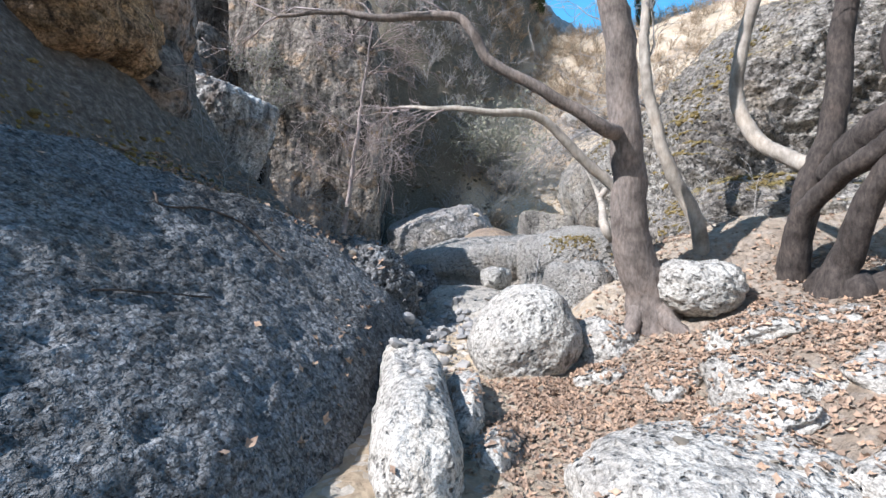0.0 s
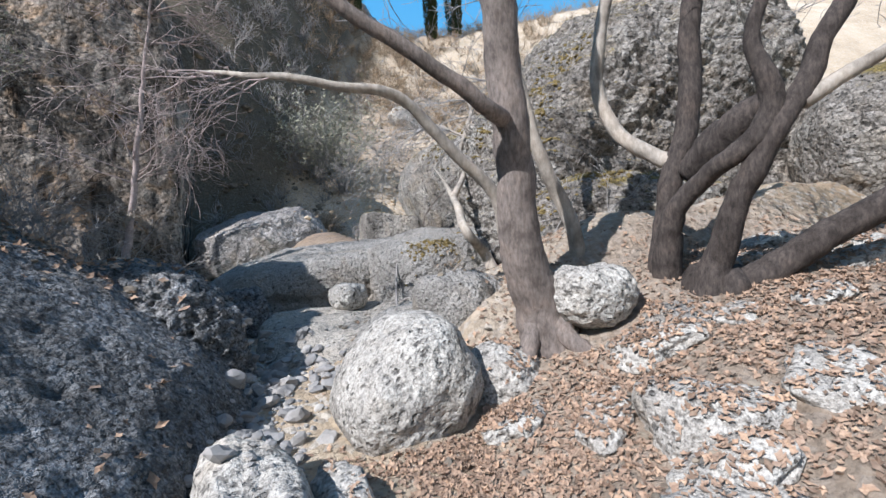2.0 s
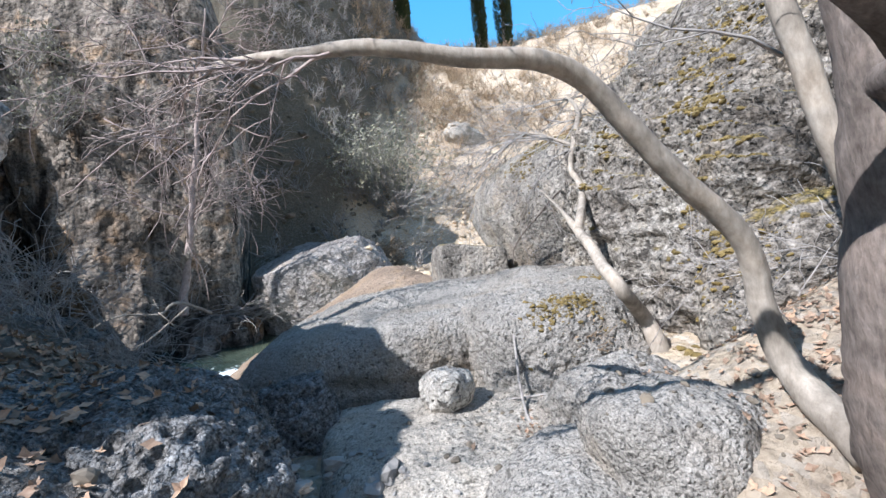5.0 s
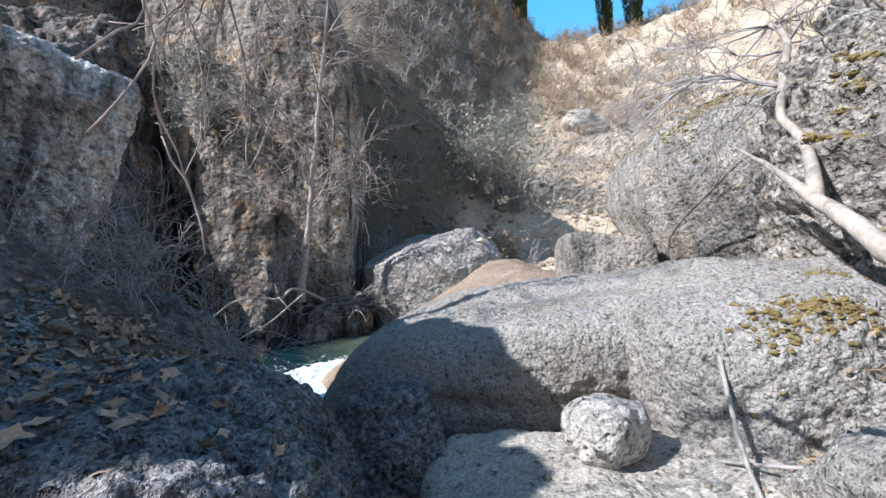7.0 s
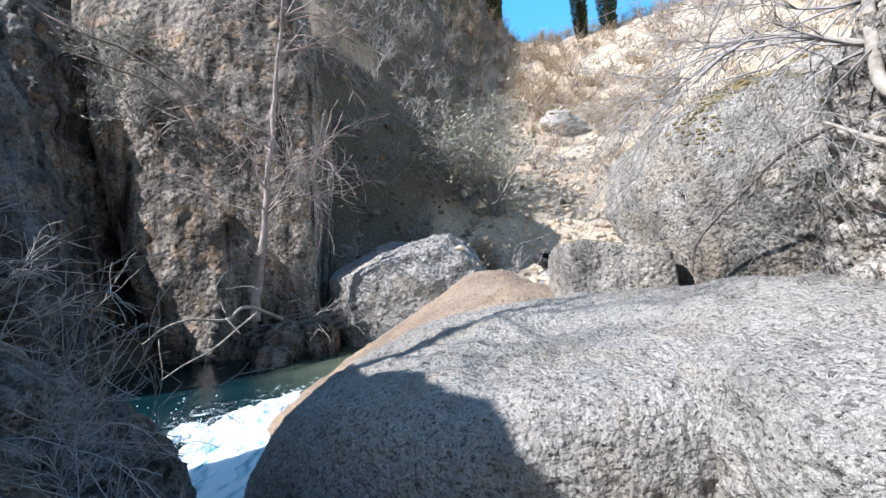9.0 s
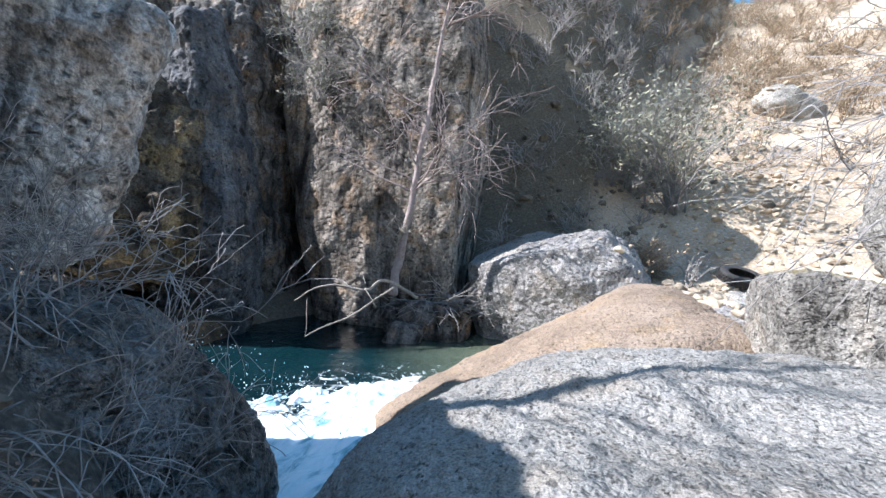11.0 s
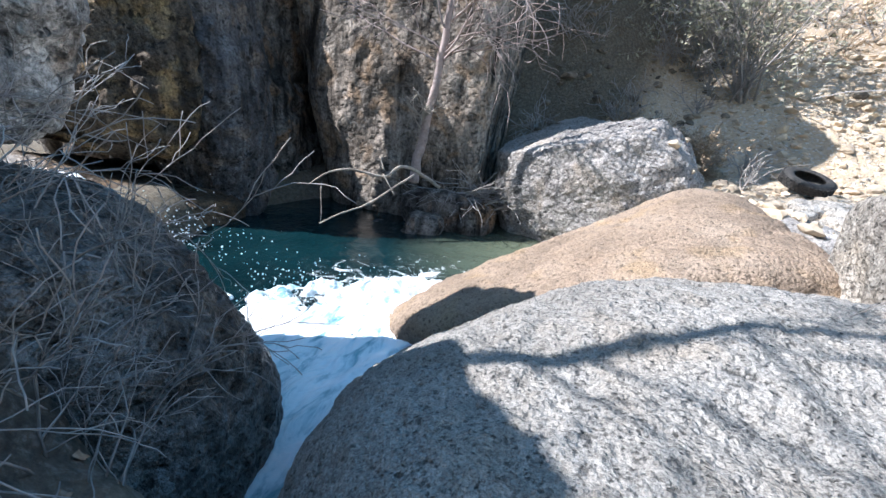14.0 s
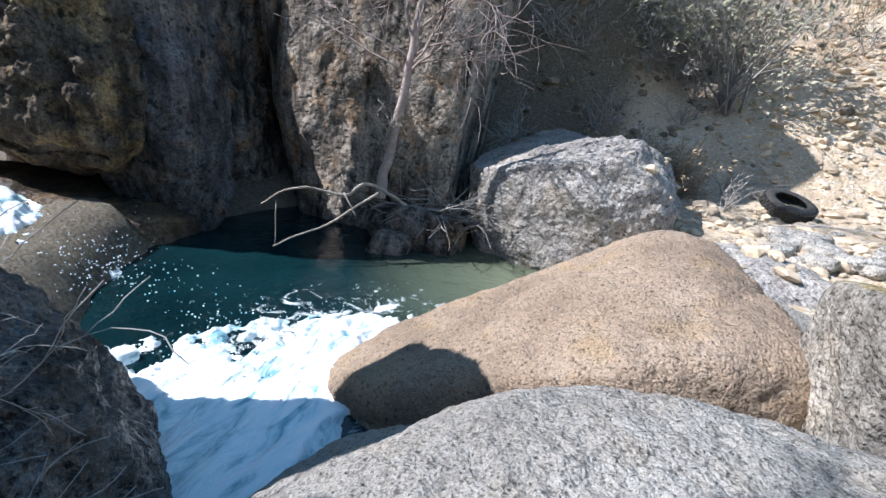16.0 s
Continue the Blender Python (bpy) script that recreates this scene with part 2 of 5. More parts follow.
def ground_material():
    """Dry soil with gravel and stones of their own tone, ochre patches and dead leaf crumbs."""
    m, nt, bs = material("dry_stony_soil", 0.95)
    co = nt.nodes.new("ShaderNodeTexCoord").outputs["Object"]
    big = tex(nt, "Noise", 0.22, co, Detail=7.0, Roughness=0.65)
    col = ramp(nt, big.outputs[0], [(0.3, (0.31, 0.225, 0.145)), (0.5, (0.53, 0.415, 0.285)), (0.68, (0.66, 0.555, 0.42))])
    vo = tex(nt, "Voronoi", 16.0, co)
    sc = nt.nodes.new("ShaderNodeSeparateColor")
    nt.links.new(vo.outputs["Color"], sc.inputs[0])
    stone = ramp(nt, sc.outputs[1], [(0.0, (0.36, 0.32, 0.27)), (1.0, (0.74, 0.69, 0.61))])
    col = mix(nt, ramp(nt, sc.outputs[0], [(0.6, (0, 0, 0)), (0.75, (0.6, 0.6, 0.6))]), col, stone)
    fine = tex(nt, "Noise", 14.0, co, Detail=8.0, Roughness=0.75)
    col = mix(nt, 0.6, col, ramp(nt, fine.outputs[0], [(0.3, (0.45, 0.42, 0.38)), (0.55, (1, 1, 1))]), "MULTIPLY")
    # dark humus tone round the left bank, with its shade put into the colour
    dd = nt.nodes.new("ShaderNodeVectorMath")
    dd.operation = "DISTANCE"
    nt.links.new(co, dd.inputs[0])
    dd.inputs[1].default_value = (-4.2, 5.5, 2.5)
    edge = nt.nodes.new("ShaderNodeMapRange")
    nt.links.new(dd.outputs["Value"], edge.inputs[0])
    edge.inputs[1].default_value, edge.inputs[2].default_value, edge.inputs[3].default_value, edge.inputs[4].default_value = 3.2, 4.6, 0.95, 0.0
    hum_shade = ramp(nt, fine.outputs[0], [(0.3, (0.04, 0.035, 0.03)), (0.52, (0.14, 0.12, 0.10)), (0.66, (0.28, 0.255, 0.23))])
    col = mix(nt, edge.outputs[0], col, hum_shade)
    # brown leaf mould on the near bank; painted shade on the steep hillside
    d3 = nt.nodes.new("ShaderNodeVectorMath")
    d3.operation = "DISTANCE"
    nt.links.new(co, d3.inputs[0])
    d3.inputs[1].default_value = (3.4, 1.8, 0.8)
    e3 = nt.nodes.new("ShaderNodeMapRange")
    nt.links.new(d3.outputs["Value"], e3.inputs[0])
    e3.inputs[1].default_value, e3.inputs[2].default_value, e3.inputs[3].default_value, e3.inputs[4].default_value = 2.2, 3.6, 0.8, 0.0
    mould = ramp(nt, fine.outputs[0], [(0.3, (0.13, 0.10, 0.075)), (0.55, (0.33, 0.26, 0.20)), (0.7, (0.46, 0.39, 0.32))])
    col = mix(nt, e3.outputs[0], col, mould)
    # dark earth tone beyond the shadow edge stands in for the slope's shade
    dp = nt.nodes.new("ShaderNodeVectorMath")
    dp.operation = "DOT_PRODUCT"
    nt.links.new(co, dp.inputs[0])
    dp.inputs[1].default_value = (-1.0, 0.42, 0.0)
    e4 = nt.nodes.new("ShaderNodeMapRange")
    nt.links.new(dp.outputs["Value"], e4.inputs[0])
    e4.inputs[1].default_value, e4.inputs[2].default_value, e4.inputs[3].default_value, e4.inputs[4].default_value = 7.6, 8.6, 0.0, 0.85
    hill_shade = ramp(nt, fine.outputs[0], [(0.3, (0.035, 0.032, 0.022)), (0.5, (0.085, 0.075, 0.055)), (0.7, (0.20, 0.18, 0.145))])
    col = mix(nt, e4.outputs[0], col, hill_shade)
    sy = nt.nodes.new("ShaderNodeSeparateXYZ")
    nt.links.new(co, sy.inputs[0])
    e5 = nt.nodes.new("ShaderNodeMapRange")
    nt.links.new(sy.outputs["Y"], e5.inputs[0])
    e5.inputs[1].default_value, e5.inputs[2].default_value, e5.inputs[3].default_value, e5.inputs[4].default_value = 40.0, 52.0, 0.0, 0.9
    far = tex(nt, "Noise", 0.35, co, Detail=9.0, Roughness=0.75)
    col = mix(nt, e5.outputs[0], col, ramp(nt, far.outputs[0], [(0.35, (0.20, 0.19, 0.175)), (0.5, (0.33, 0.315, 0.30)), (0.65, (0.46, 0.43, 0.41))]))
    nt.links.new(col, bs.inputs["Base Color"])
    n1 = bump(nt, bs, vo.outputs["Distance"], 0.7, -0.03)
    bump(nt, bs, fine.outputs[0], 0.9, 0.05, n1)
    return m


SOIL = ground_material()


def simple(name, a, b, scale=8.0, rough=0.85, relief=0.01, island=0.0, stretch=1.0):
    """Two tones in noise, with fine relief; island: how far each loose piece varies."""
    m, nt, bs = material(name, rough)
    co = nt.nodes.new("ShaderNodeTexCoord").outputs["Object"]
    patch = None
    if stretch != 1.0:
        patch = tex(nt, "Noise", scale * 0.12, co, Detail=4.0, Roughness=0.6)
        mapping = nt.nodes.new("ShaderNodeMapping")
        mapping.inputs["Scale"].default_value = (1, 1, stretch)
        nt.links.new(co, mapping.inputs[0])
        co = mapping.outputs[0]
    n = tex(nt, "Noise", scale, co, Detail=8.0, Roughness=0.72)
    col = ramp(nt, n.outputs[0], [(0.33, a), (0.66, b)])
    if patch:
        col = mix(nt, 0.8, col, ramp(nt, patch.outputs[0], [(0.35, (0.5, 0.48, 0.46)), (0.5, (1, 1, 1)), (0.65, (1.25, 1.2, 1.15))]), "MULTIPLY")
    if island:
        geo = nt.nodes.new("ShaderNodeNewGeometry")
        col = mix(nt, island, col, ramp(nt, geo.outputs["Random Per Island"], [(0.0, (0.35, 0.33, 0.3)), (0.5, (0.9, 0.85, 0.8)), (1.0, (1.25, 1.15, 1.0))]), "MULTIPLY")
    nt.links.new(col, bs.inputs["Base Color"])
    if relief:
        bump(nt, bs, n.outputs[0], 0.7, relief)
    return m


BARK = simple("grey_brown_bark", (0.11, 0.09, 0.078), (0.27, 0.225, 0.195), 40, 0.9, 0.02, 0, 0.35)
PALE_BARK = simple("pale_plane_bark", (0.24, 0.205, 0.165), (0.44, 0.39, 0.33), 22, 0.85, 0.012, 0, 0.4)
TWIG = simple("twig_bark", (0.24, 0.185, 0.165), (0.44, 0.36, 0.33), 9, 0.9, 0)
DARK_BARK = simple("dark_plane_bark", (0.03, 0.025, 0.022), (0.105, 0.085, 0.073), 40, 0.9, 0.02, 0, 0.35)
GREY_TWIG = simple("grey_twigs", (0.22, 0.20, 0.19), (0.40, 0.37, 0.34), 9, 0.9, 0)
LEAF = simple("dead_leaf", (0.25, 0.165, 0.115), (0.46, 0.35, 0.265), 30, 0.85, 0, 0.8)
GREEN = simple("grey_green_foliage", (0.22, 0.22, 0.15), (0.42, 0.42, 0.33), 20, 0.9, 0, 0.7)
CYPRESS = simple("dark_cypress_foliage", (0.03, 0.045, 0.015), (0.08, 0.09, 0.035), 10, 0.9, 0, 0.6)
DRY_BRUSH = simple("dry_brush", (0.25, 0.19, 0.13), (0.42, 0.33, 0.23), 12, 0.9, 0, 0.6)
RUBBER = simple("old_rubber", (0.025, 0.024, 0.023), (0.07, 0.065, 0.06), 18, 0.8, 0.004)


# ---- mesh makers ----
def mesh_object(name, verts, faces, mat, parent=None, label="", smooth=True):
    me = bpy.data.meshes.new(name)
    me.from_pydata(verts if isinstance(verts, list) else verts.tolist(), [], faces if isinstance(faces, list) else faces.tolist())
    if smooth:
        me.polygons.foreach_set("use_smooth", np.ones(len(me.polygons), dtype=bool))
    me.materials.append(mat)
    ob = new(name, me)
    ob.parent = parent
    if label:
        tagged(ob, label)
    return ob


_spheres = {}


def sphere(level):
    if level not in _spheres:
        bm = bmesh.new()
        bmesh.ops.create_icosphere(bm, subdivisions=level, radius=1.0)
        _spheres[level] = (np.array([v.co[:] for v in bm.verts]), np.array([[v.index for v in f.verts] for f in bm.faces]))
        bm.free()
    return _spheres[level]


def rock(name, at, size, turn=(0, 0, 0), mat=None, label="", power=2.6, lump=0.12, peb=0.0, pebf=12.0, level=5, seed=1, cuts=(), category="rock", group="", kind="", pits=0.0, pitf=9.0):
    """A rock: a rounded block of half-sizes size, turned, lumpy, cut by planes ((normal, distance as a share)), with pebble relief in metres."""
    d, faces = sphere(level)
    s = np.array(size)
    r = (np.abs(d) ** power).sum(1) ** (-1 / power)
    p = d * r[:, None]
    q = d * 1.3 + seed * 7.31
    p = p * (1 + lump * fbm(q, 1.1, 4, seed))[:, None]
    for n, lim in cuts:
        n = np.array(n, float)
        n = n / np.linalg.norm(n)
        over = np.maximum(p @ n - lim, 0)
        p = p - over[:, None] * n * 0.94
    p = p * s
    nrm = d / s
    nrm = nrm / np.linalg.norm(nrm, axis=1)[:, None]
    if peb:
        p = p + nrm * (peb * (cells(p + seed, pebf, seed) - 0.35) + peb * 1.2 * fbm(p + seed, 2.2, 4, seed + 3))[:, None]
    if pits:
        p = p - nrm * (pits * step(0.35, 0.75, cells(p + seed + 3, pitf, seed + 2)))[:, None]
    ob = mesh_object(name, p, faces, mat)
    ob.matrix_world = pose(*at, *turn)
    return tagged(ob, label, category, group, kind)


def hull_planes(q):
    """Outward planes (normal, distance) of the convex hull of a few corners round the origin."""
    out = []
    for a, b, c in itertools.combinations(range(len(q)), 3):
        n = np.cross(q[b] - q[a], q[c] - q[a])
        size = np.linalg.norm(n)
        if size < 1e-6:
            continue
        n = n / size
        side = q @ n - q[a] @ n
        if side.min() > -1e-6:
            n, side = -n, -side
        if side.max() < 1e-6 and not any(n @ m > 0.999 for m, _ in out):
            out.append((n, float(q[a] @ n)))
    return out


def normals(p, faces):
    n = np.zeros_like(p)
    f = np.cross(p[faces[:, 1]] - p[faces[:, 0]], p[faces[:, 2]] - p[faces[:, 0]])
    for k in range(3):
        np.add.at(n, faces[:, k], f)
    return n / np.maximum(np.linalg.norm(n, axis=1), 1e-9)[:, None]


def boulder(name, corners, mat, label, power=9.0, lump=0.05, rough=0.05, roughf=1.2, peb=0.02, pebf=12.0, pits=0.0, pitf=9.0, level=7, seed=1, dents=(), bed=0.0, dip=(0.3, 0.1, 0.95), bedf=5.0, category="rock"):
    """A block with rounded edges spanned by its corners; rough relief, pebbles, pits, bedding steps and grooves (from, to, width, depth)."""
    q = np.array(corners, float)
    at = (q.max(0) + q.min(0)) / 2
    half = (q.max(0) - q.min(0)) / 2
    planes = hull_planes((q - at) / half)
    d, faces = sphere(level)
    r = sum(np.maximum(d @ n / max(k, 0.05), 0) ** power for n, k in planes) ** (-1 / power)
    p = d * (r * 1.05)[:, None] * (1 + lump * fbm(d * 1.3 + seed * 3.7, 1.2, 3, seed))[:, None] * half
    w = p + at
    nrm = normals(p, faces)
    off = rough * fbm(w + seed, roughf, 6, seed + 3, 0.55)
    if peb:
        off = off + peb * (cells(w, pebf, seed) - 0.3) + 0.6 * peb * cells(w, pebf * 2.1, seed + 1)
    if pits:
        off = off - pits * step(0.35, 0.7, cells(w + 3.3, pitf, seed + 2))
    if bed:
        up = np.array(dip) / np.linalg.norm(dip)
        h = (w @ up) * bedf + 0.8 * fbm(w, 0.9, 3, seed + 8)
        f = h - np.floor(h)
        off = off + bed * (step(0.0, 0.75, f) - step(0.85, 1.0, f)) * (0.4 + 0.6 * _hash(np.floor(h).astype(np.int64), 0, 0, seed))
    for a, b, wide, deep in dents:
        a, b = np.array(a, float), np.array(b, float)
        u = np.clip(((w - a) @ (b - a)) / ((b - a) @ (b - a)), 0, 1)
        gap = np.linalg.norm(w - a - u[:, None] * (b - a), axis=1) + 0.3 * wide * fbm(w, 2.0 / wide * 0.4, 3, seed + 4)
        off = off - deep * np.exp(-np.clip(gap / wide, 0, 4) ** 2)
    ob = mesh_object(name, p + nrm * off[:, None], faces, mat)
    ob.location = at.tolist()
    return tagged(ob, label, category)


def lofted(points, radii, sides=8, rough=0.0, seed=0):
    """Verts and faces of a tapered tube along points."""
    pts = [Vector(p) for p in points]
    verts, faces = [], []
    rnd = random.Random(seed)
    side = None
    for i, p in enumerate(pts):
        way = (pts[min(i + 1, len(pts) - 1)] - pts[max(i - 1, 0)]).normalized()
        if side is None:
            side = way.cross(Vector((0.31, 0.2, 0.93))).normalized()
        side = (side - way * side.dot(way)).normalized()
        up = way.cross(side)
        for k in range(sides):
            a = 2 * math.pi * k / sides
            r = radii[i] * (1 + rough * rnd.uniform(-1, 1))
            verts.append((p + r * (math.cos(a) * side + math.sin(a) * up))[:])
    for i in range(len(pts) - 1):
        for k in range(sides):
            a, b = i * sides + k, i * sides + (k + 1) % sides
            faces.append((a, b, b + sides, a + sides))
    faces.append(tuple(range(sides))[::-1])
    faces.append(tuple(range((len(pts) - 1) * sides, len(pts) * sides)))
    return verts, faces


def spline(points, n):
    """Points on a smooth line through the given ones (x, y, z, radius)."""
    p = np.array(points, float)
    out = []
    m = len(p) - 1
    for i in range(m):
        a, b, c, d = p[max(i - 1, 0)], p[i], p[i + 1], p[min(i + 2, m)]
        for t in np.linspace(0, 1, n, endpoint=False):
            out.append(0.5 * (2 * b + (c - a) * t + (2 * a - 5 * b + 4 * c - d) * t * t + (3 * b - a - 3 * c + d) * t ** 3))
    out.append(p[-1])
    return np.array(out)


def limb(name, points, mat, parent=None, sides=10, n=6, rough=0.06, wob=0.02, seed=1, label=""):
    s = spline(points, n)
    s[:, :3] += wob * np.stack([fbm(s[:, :3] + 9.1 * k, 2.5, 3, seed + k) for k in range(3)], 1)
    v, f = lofted(s[:, :3].tolist(), np.maximum(s[:, 3], 0.002).tolist(), sides, rough, seed)
    return mesh_object(name, v, f, mat, parent, label)


def thing(name, at, label, category, group="", kind=""):
    ob = new(name)
    ob.location = at
    return tagged(ob, label, category, group, kind)


def local(ob, points):
    o = ob.location
    return [(p[0] - o.x, p[1] - o.y, p[2] - o.z, *p[3:]) for p in points]


def twigs(start, way, length, radius, rnd, depth, out, droop=0.0, spread=0.6, crook=0.25, kids=4, min_r=0.0025):
    """Grows a branching twig into out, a list of (points, radii)."""
    p, d = Vector(start), Vector(way).normalized()
    n = 5
    pts, rad = [p[:]], [radius]
    for i in range(n):
        d = (d + Vector((rnd.gauss(0, crook), rnd.gauss(0, crook), rnd.gauss(0, crook) - droop))).normalized()
        p = p + d * (length / n)
        pts.append(p[:])
        rad.append(max(radius * (1 - 0.75 * (i + 1) / n), min_r))
        if depth > 0 and i > 0:
            for _ in range(max(1, round(kids / 4 + rnd.random() - 0.3))):
                w = (d + Vector((rnd.gauss(0, spread), rnd.gauss(0, spread), rnd.gauss(0, spread)))).normalized()
                twigs(p, w, length * rnd.uniform(0.45, 0.75), rad[-1] * 0.7, rnd, depth - 1, out, droop, spread, crook, kids, min_r)
    out.append((pts, rad))


def twig_mesh(name, out, mat, parent=None, sides=3, label="", kind=""):
    verts, faces = [], []
    for pts, rad in out:
        v, f = lofted(pts, rad, sides)
        o = len(verts)
        verts += v
        faces += [tuple(i + o for i in q) for q in f]
    ob = mesh_object(name, verts, faces, mat, parent, label)
    if kind:
        tagged(ob, kind=kind)
    return ob


# ---- the ground: one sheet ----
def slab_plane(x, y):
    return 0.3 - 0.8 * x + 0.2 * (y - 3)


def land(x, y):
    """Height of the ground, smooth."""
    base = 0.12 + 0.1 * np.clip(y, -4, 6.2)
    bank = 0.42 * np.clip(x - 1.1, 0, 2.2) + 0.1 * np.clip(x - 3.3, 0, 30)
    bank = bank + 0.35 * step(3.5, 4.1, y) * step(1.0, 1.6, x)
    bank = bank * (1 - 0.6 * step(4.5, 5.5, y) * (1 - step(11, 13, y)))
    z = base + bank * step(-6, 0, y + 3)
    # left bank up to the ridge
    edge = -0.75 - 0.45 * np.clip(y - 6.2, 0, 3.5)
    left = 0.78 * np.clip(edge - x, 0, 2.3) + 1.7 * np.clip(edge - 2.3 - x, 0, 1.1) + 0.3 * np.clip(edge - 3.4 - x, 0, 40)
    z = z + left * (1 - step(7.0, 8.3, y))
    # channel of the pool
    ex = ((x + 2.9) * 0.9 + (y - 13.2) * 0.15) / 3.6
    ey = (y - 13.2) / 4.2
    pool = 1 - step(0.75, 1.25, np.sqrt(ex ** 2 + ey ** 2))
    far = 1.3 + 0.06 * (x - 1) + 0.12 * (y - 12)
    far = np.where(y > 12, far, 1.0)
    z = z * (1 - step(9.5, 12.5, y)) + np.maximum(far, 0.2) * step(9.5, 12.5, y)
    # hillside beyond
    rise = 0.8 * np.clip(y - 19, 0, 22) + 0.18 * np.clip(y - 41, 0, 200)
    off = 0.2 + 0.42 * (y - 18.5) - x
    lean = (1.95 * np.clip(off, 0, 5.5) + 0.45 * np.clip(off - 5.5, 0, 30)) * step(17, 25, y)
    z = z + rise + lean + 0.25 * np.clip(x - 14, 0, 60) * step(12, 22, y)
    z = z * (1 - pool) - 0.7 * pool
    # cleft through which the pool empties
    run = step(-3.4, -2.9, x) * (1 - step(-0.9, -0.5, x)) * step(7.3, 8.0, y) * (1 - step(11, 12, y))
    z = z * (1 - run) - 0.7 * run
    return z


def build_ground():
    def axis(lo, hi, a, b, fine):
        mid = list(np.arange(a, b, fine))
        up, s = [], fine
        v = b
        while v < hi:
            up.append(v)
            s *= 1.07
            v += s
        down, s, v = [], fine, a
        while v > lo:
            s *= 1.07
            v -= s
            down.append(v)
        return np.array(down[::-1] + mid + up + [hi])
    xs, ys = axis(-700, 700, -3.5, 5.5, 0.07), axis(-700, 900, -1.0, 14.0, 0.07)
    X, Y = np.meshgrid(xs, ys)
    x, y = X.ravel(), Y.ravel()
    z = land(x, y)
    p = np.stack((x, y, np.zeros_like(x)), 1)
    dist = np.clip((np.abs(y - 8) - 8) / 30, 0, 1)
    z = z + 0.07 * fbm(p, 0.8, 5, 3) + 0.02 * fbm(p, 6.0, 3, 8) + dist * (0.5 * fbm(p, 0.25, 5, 5) + 0.16 * fbm(p, 1.2, 4, 6))
    z = z + step(-1.0, -2.0, x) * step(10, 8, y) * (0.1 * fbm(p, 2.2, 4, 21) + 0.06 * cells(p, 4.5, 22))
    shade = step(0.5, 2.0, 0.2 + 0.42 * (y - 18.5) - x) * step(17, 20, y) * step(60, 40, y)
    z = z + shade * (0.45 * fbm(p, 0.7, 4, 23) + 0.25 * cells(p, 1.1, 24))
    z = z + step(60, 300, y) * 14 * fbm(p, 0.012, 4, 2)
    v = np.stack((x, y, z), 1)
    n, mcol = len(ys), len(xs)
    idx = np.arange(n * mcol).reshape(n, mcol)
    f = np.stack((idx[:-1, :-1], idx[:-1, 1:], idx[1:, 1:], idx[1:, :-1]), -1).reshape(-1, 4)
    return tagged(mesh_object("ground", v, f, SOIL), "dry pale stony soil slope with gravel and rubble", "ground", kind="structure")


build_ground()


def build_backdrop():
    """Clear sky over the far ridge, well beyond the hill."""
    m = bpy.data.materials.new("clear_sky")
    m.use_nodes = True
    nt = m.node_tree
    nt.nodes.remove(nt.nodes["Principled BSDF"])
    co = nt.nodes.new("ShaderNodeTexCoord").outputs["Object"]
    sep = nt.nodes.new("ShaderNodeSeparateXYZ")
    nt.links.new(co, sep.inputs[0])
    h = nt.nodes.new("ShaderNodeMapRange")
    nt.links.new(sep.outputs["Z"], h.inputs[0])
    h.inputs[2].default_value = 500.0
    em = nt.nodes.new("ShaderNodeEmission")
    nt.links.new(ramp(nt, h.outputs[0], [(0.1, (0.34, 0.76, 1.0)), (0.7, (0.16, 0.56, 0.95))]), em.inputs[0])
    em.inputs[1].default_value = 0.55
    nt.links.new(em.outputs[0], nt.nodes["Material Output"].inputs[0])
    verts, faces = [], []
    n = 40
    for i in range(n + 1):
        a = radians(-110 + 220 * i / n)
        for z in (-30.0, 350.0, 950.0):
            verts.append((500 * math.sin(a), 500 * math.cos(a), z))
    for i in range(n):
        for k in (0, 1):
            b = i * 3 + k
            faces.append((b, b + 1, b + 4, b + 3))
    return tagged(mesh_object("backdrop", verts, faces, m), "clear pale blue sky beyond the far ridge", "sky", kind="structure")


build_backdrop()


# ---- large rocks ----
def build_slab():
    xs, ys = np.arange(-3.0, 0.12, 0.022), np.arange(-0.6, 6.9, 0.026)
    X, Y = np.meshgrid(xs, ys)
    x, y = X.ravel(), Y.ravel()
    p = np.stack((x, y, 0 * x), 1)
    edge = -0.42 + 0.2 * step(2.4, 3.6, y) - 0.55 * step(4.7, 6.0, y) + 0.06 * fbm(p, 2.0, 3, 4)
    z = slab_plane(x, y) - 0.12 * np.clip(y - 4.5, 0, 3) - 0.1 * np.clip(-x - 1.7, 0, 2) ** 1.0
    z = z - 1.5 * step(0.0, 0.3, x - edge) - 0.25 * step(-0.35, 0.1, x - edge)
    top = np.where(y < 3.0, -2.6, -2.6 + 0.75 * (y - 3.0))
    z = z - 0.5 * step(-0.1, 0.5, top - x) - 0.9 * step(6.1, 6.8, y)
    q = np.stack((x, y, z), 1)
    z = z + 0.05 * fbm(q, 1.3, 4, 9) + 0.022 * (cells(q, 13, 2) - 0.3) + 0.018 * cells(q, 26, 4) - 0.03 * step(0.5, 0.8, cells(q + 3.3, 5.5, 6))
    v = np.stack((x, y, z), 1)
    n, mc = len(ys), len(xs)
    idx = np.arange(n * mc).reshape(n, mc)
    f = np.stack((idx[:-1, :-1], idx[:-1, 1:], idx[1:, 1:], idx[1:, :-1]), -1).reshape(-1, 4)
    return tagged(mesh_object("rock_slab", v, f, CONGLOMERATE), "grey pebbly conglomerate slab sloping up to the bank", "rock slab")


build_slab()


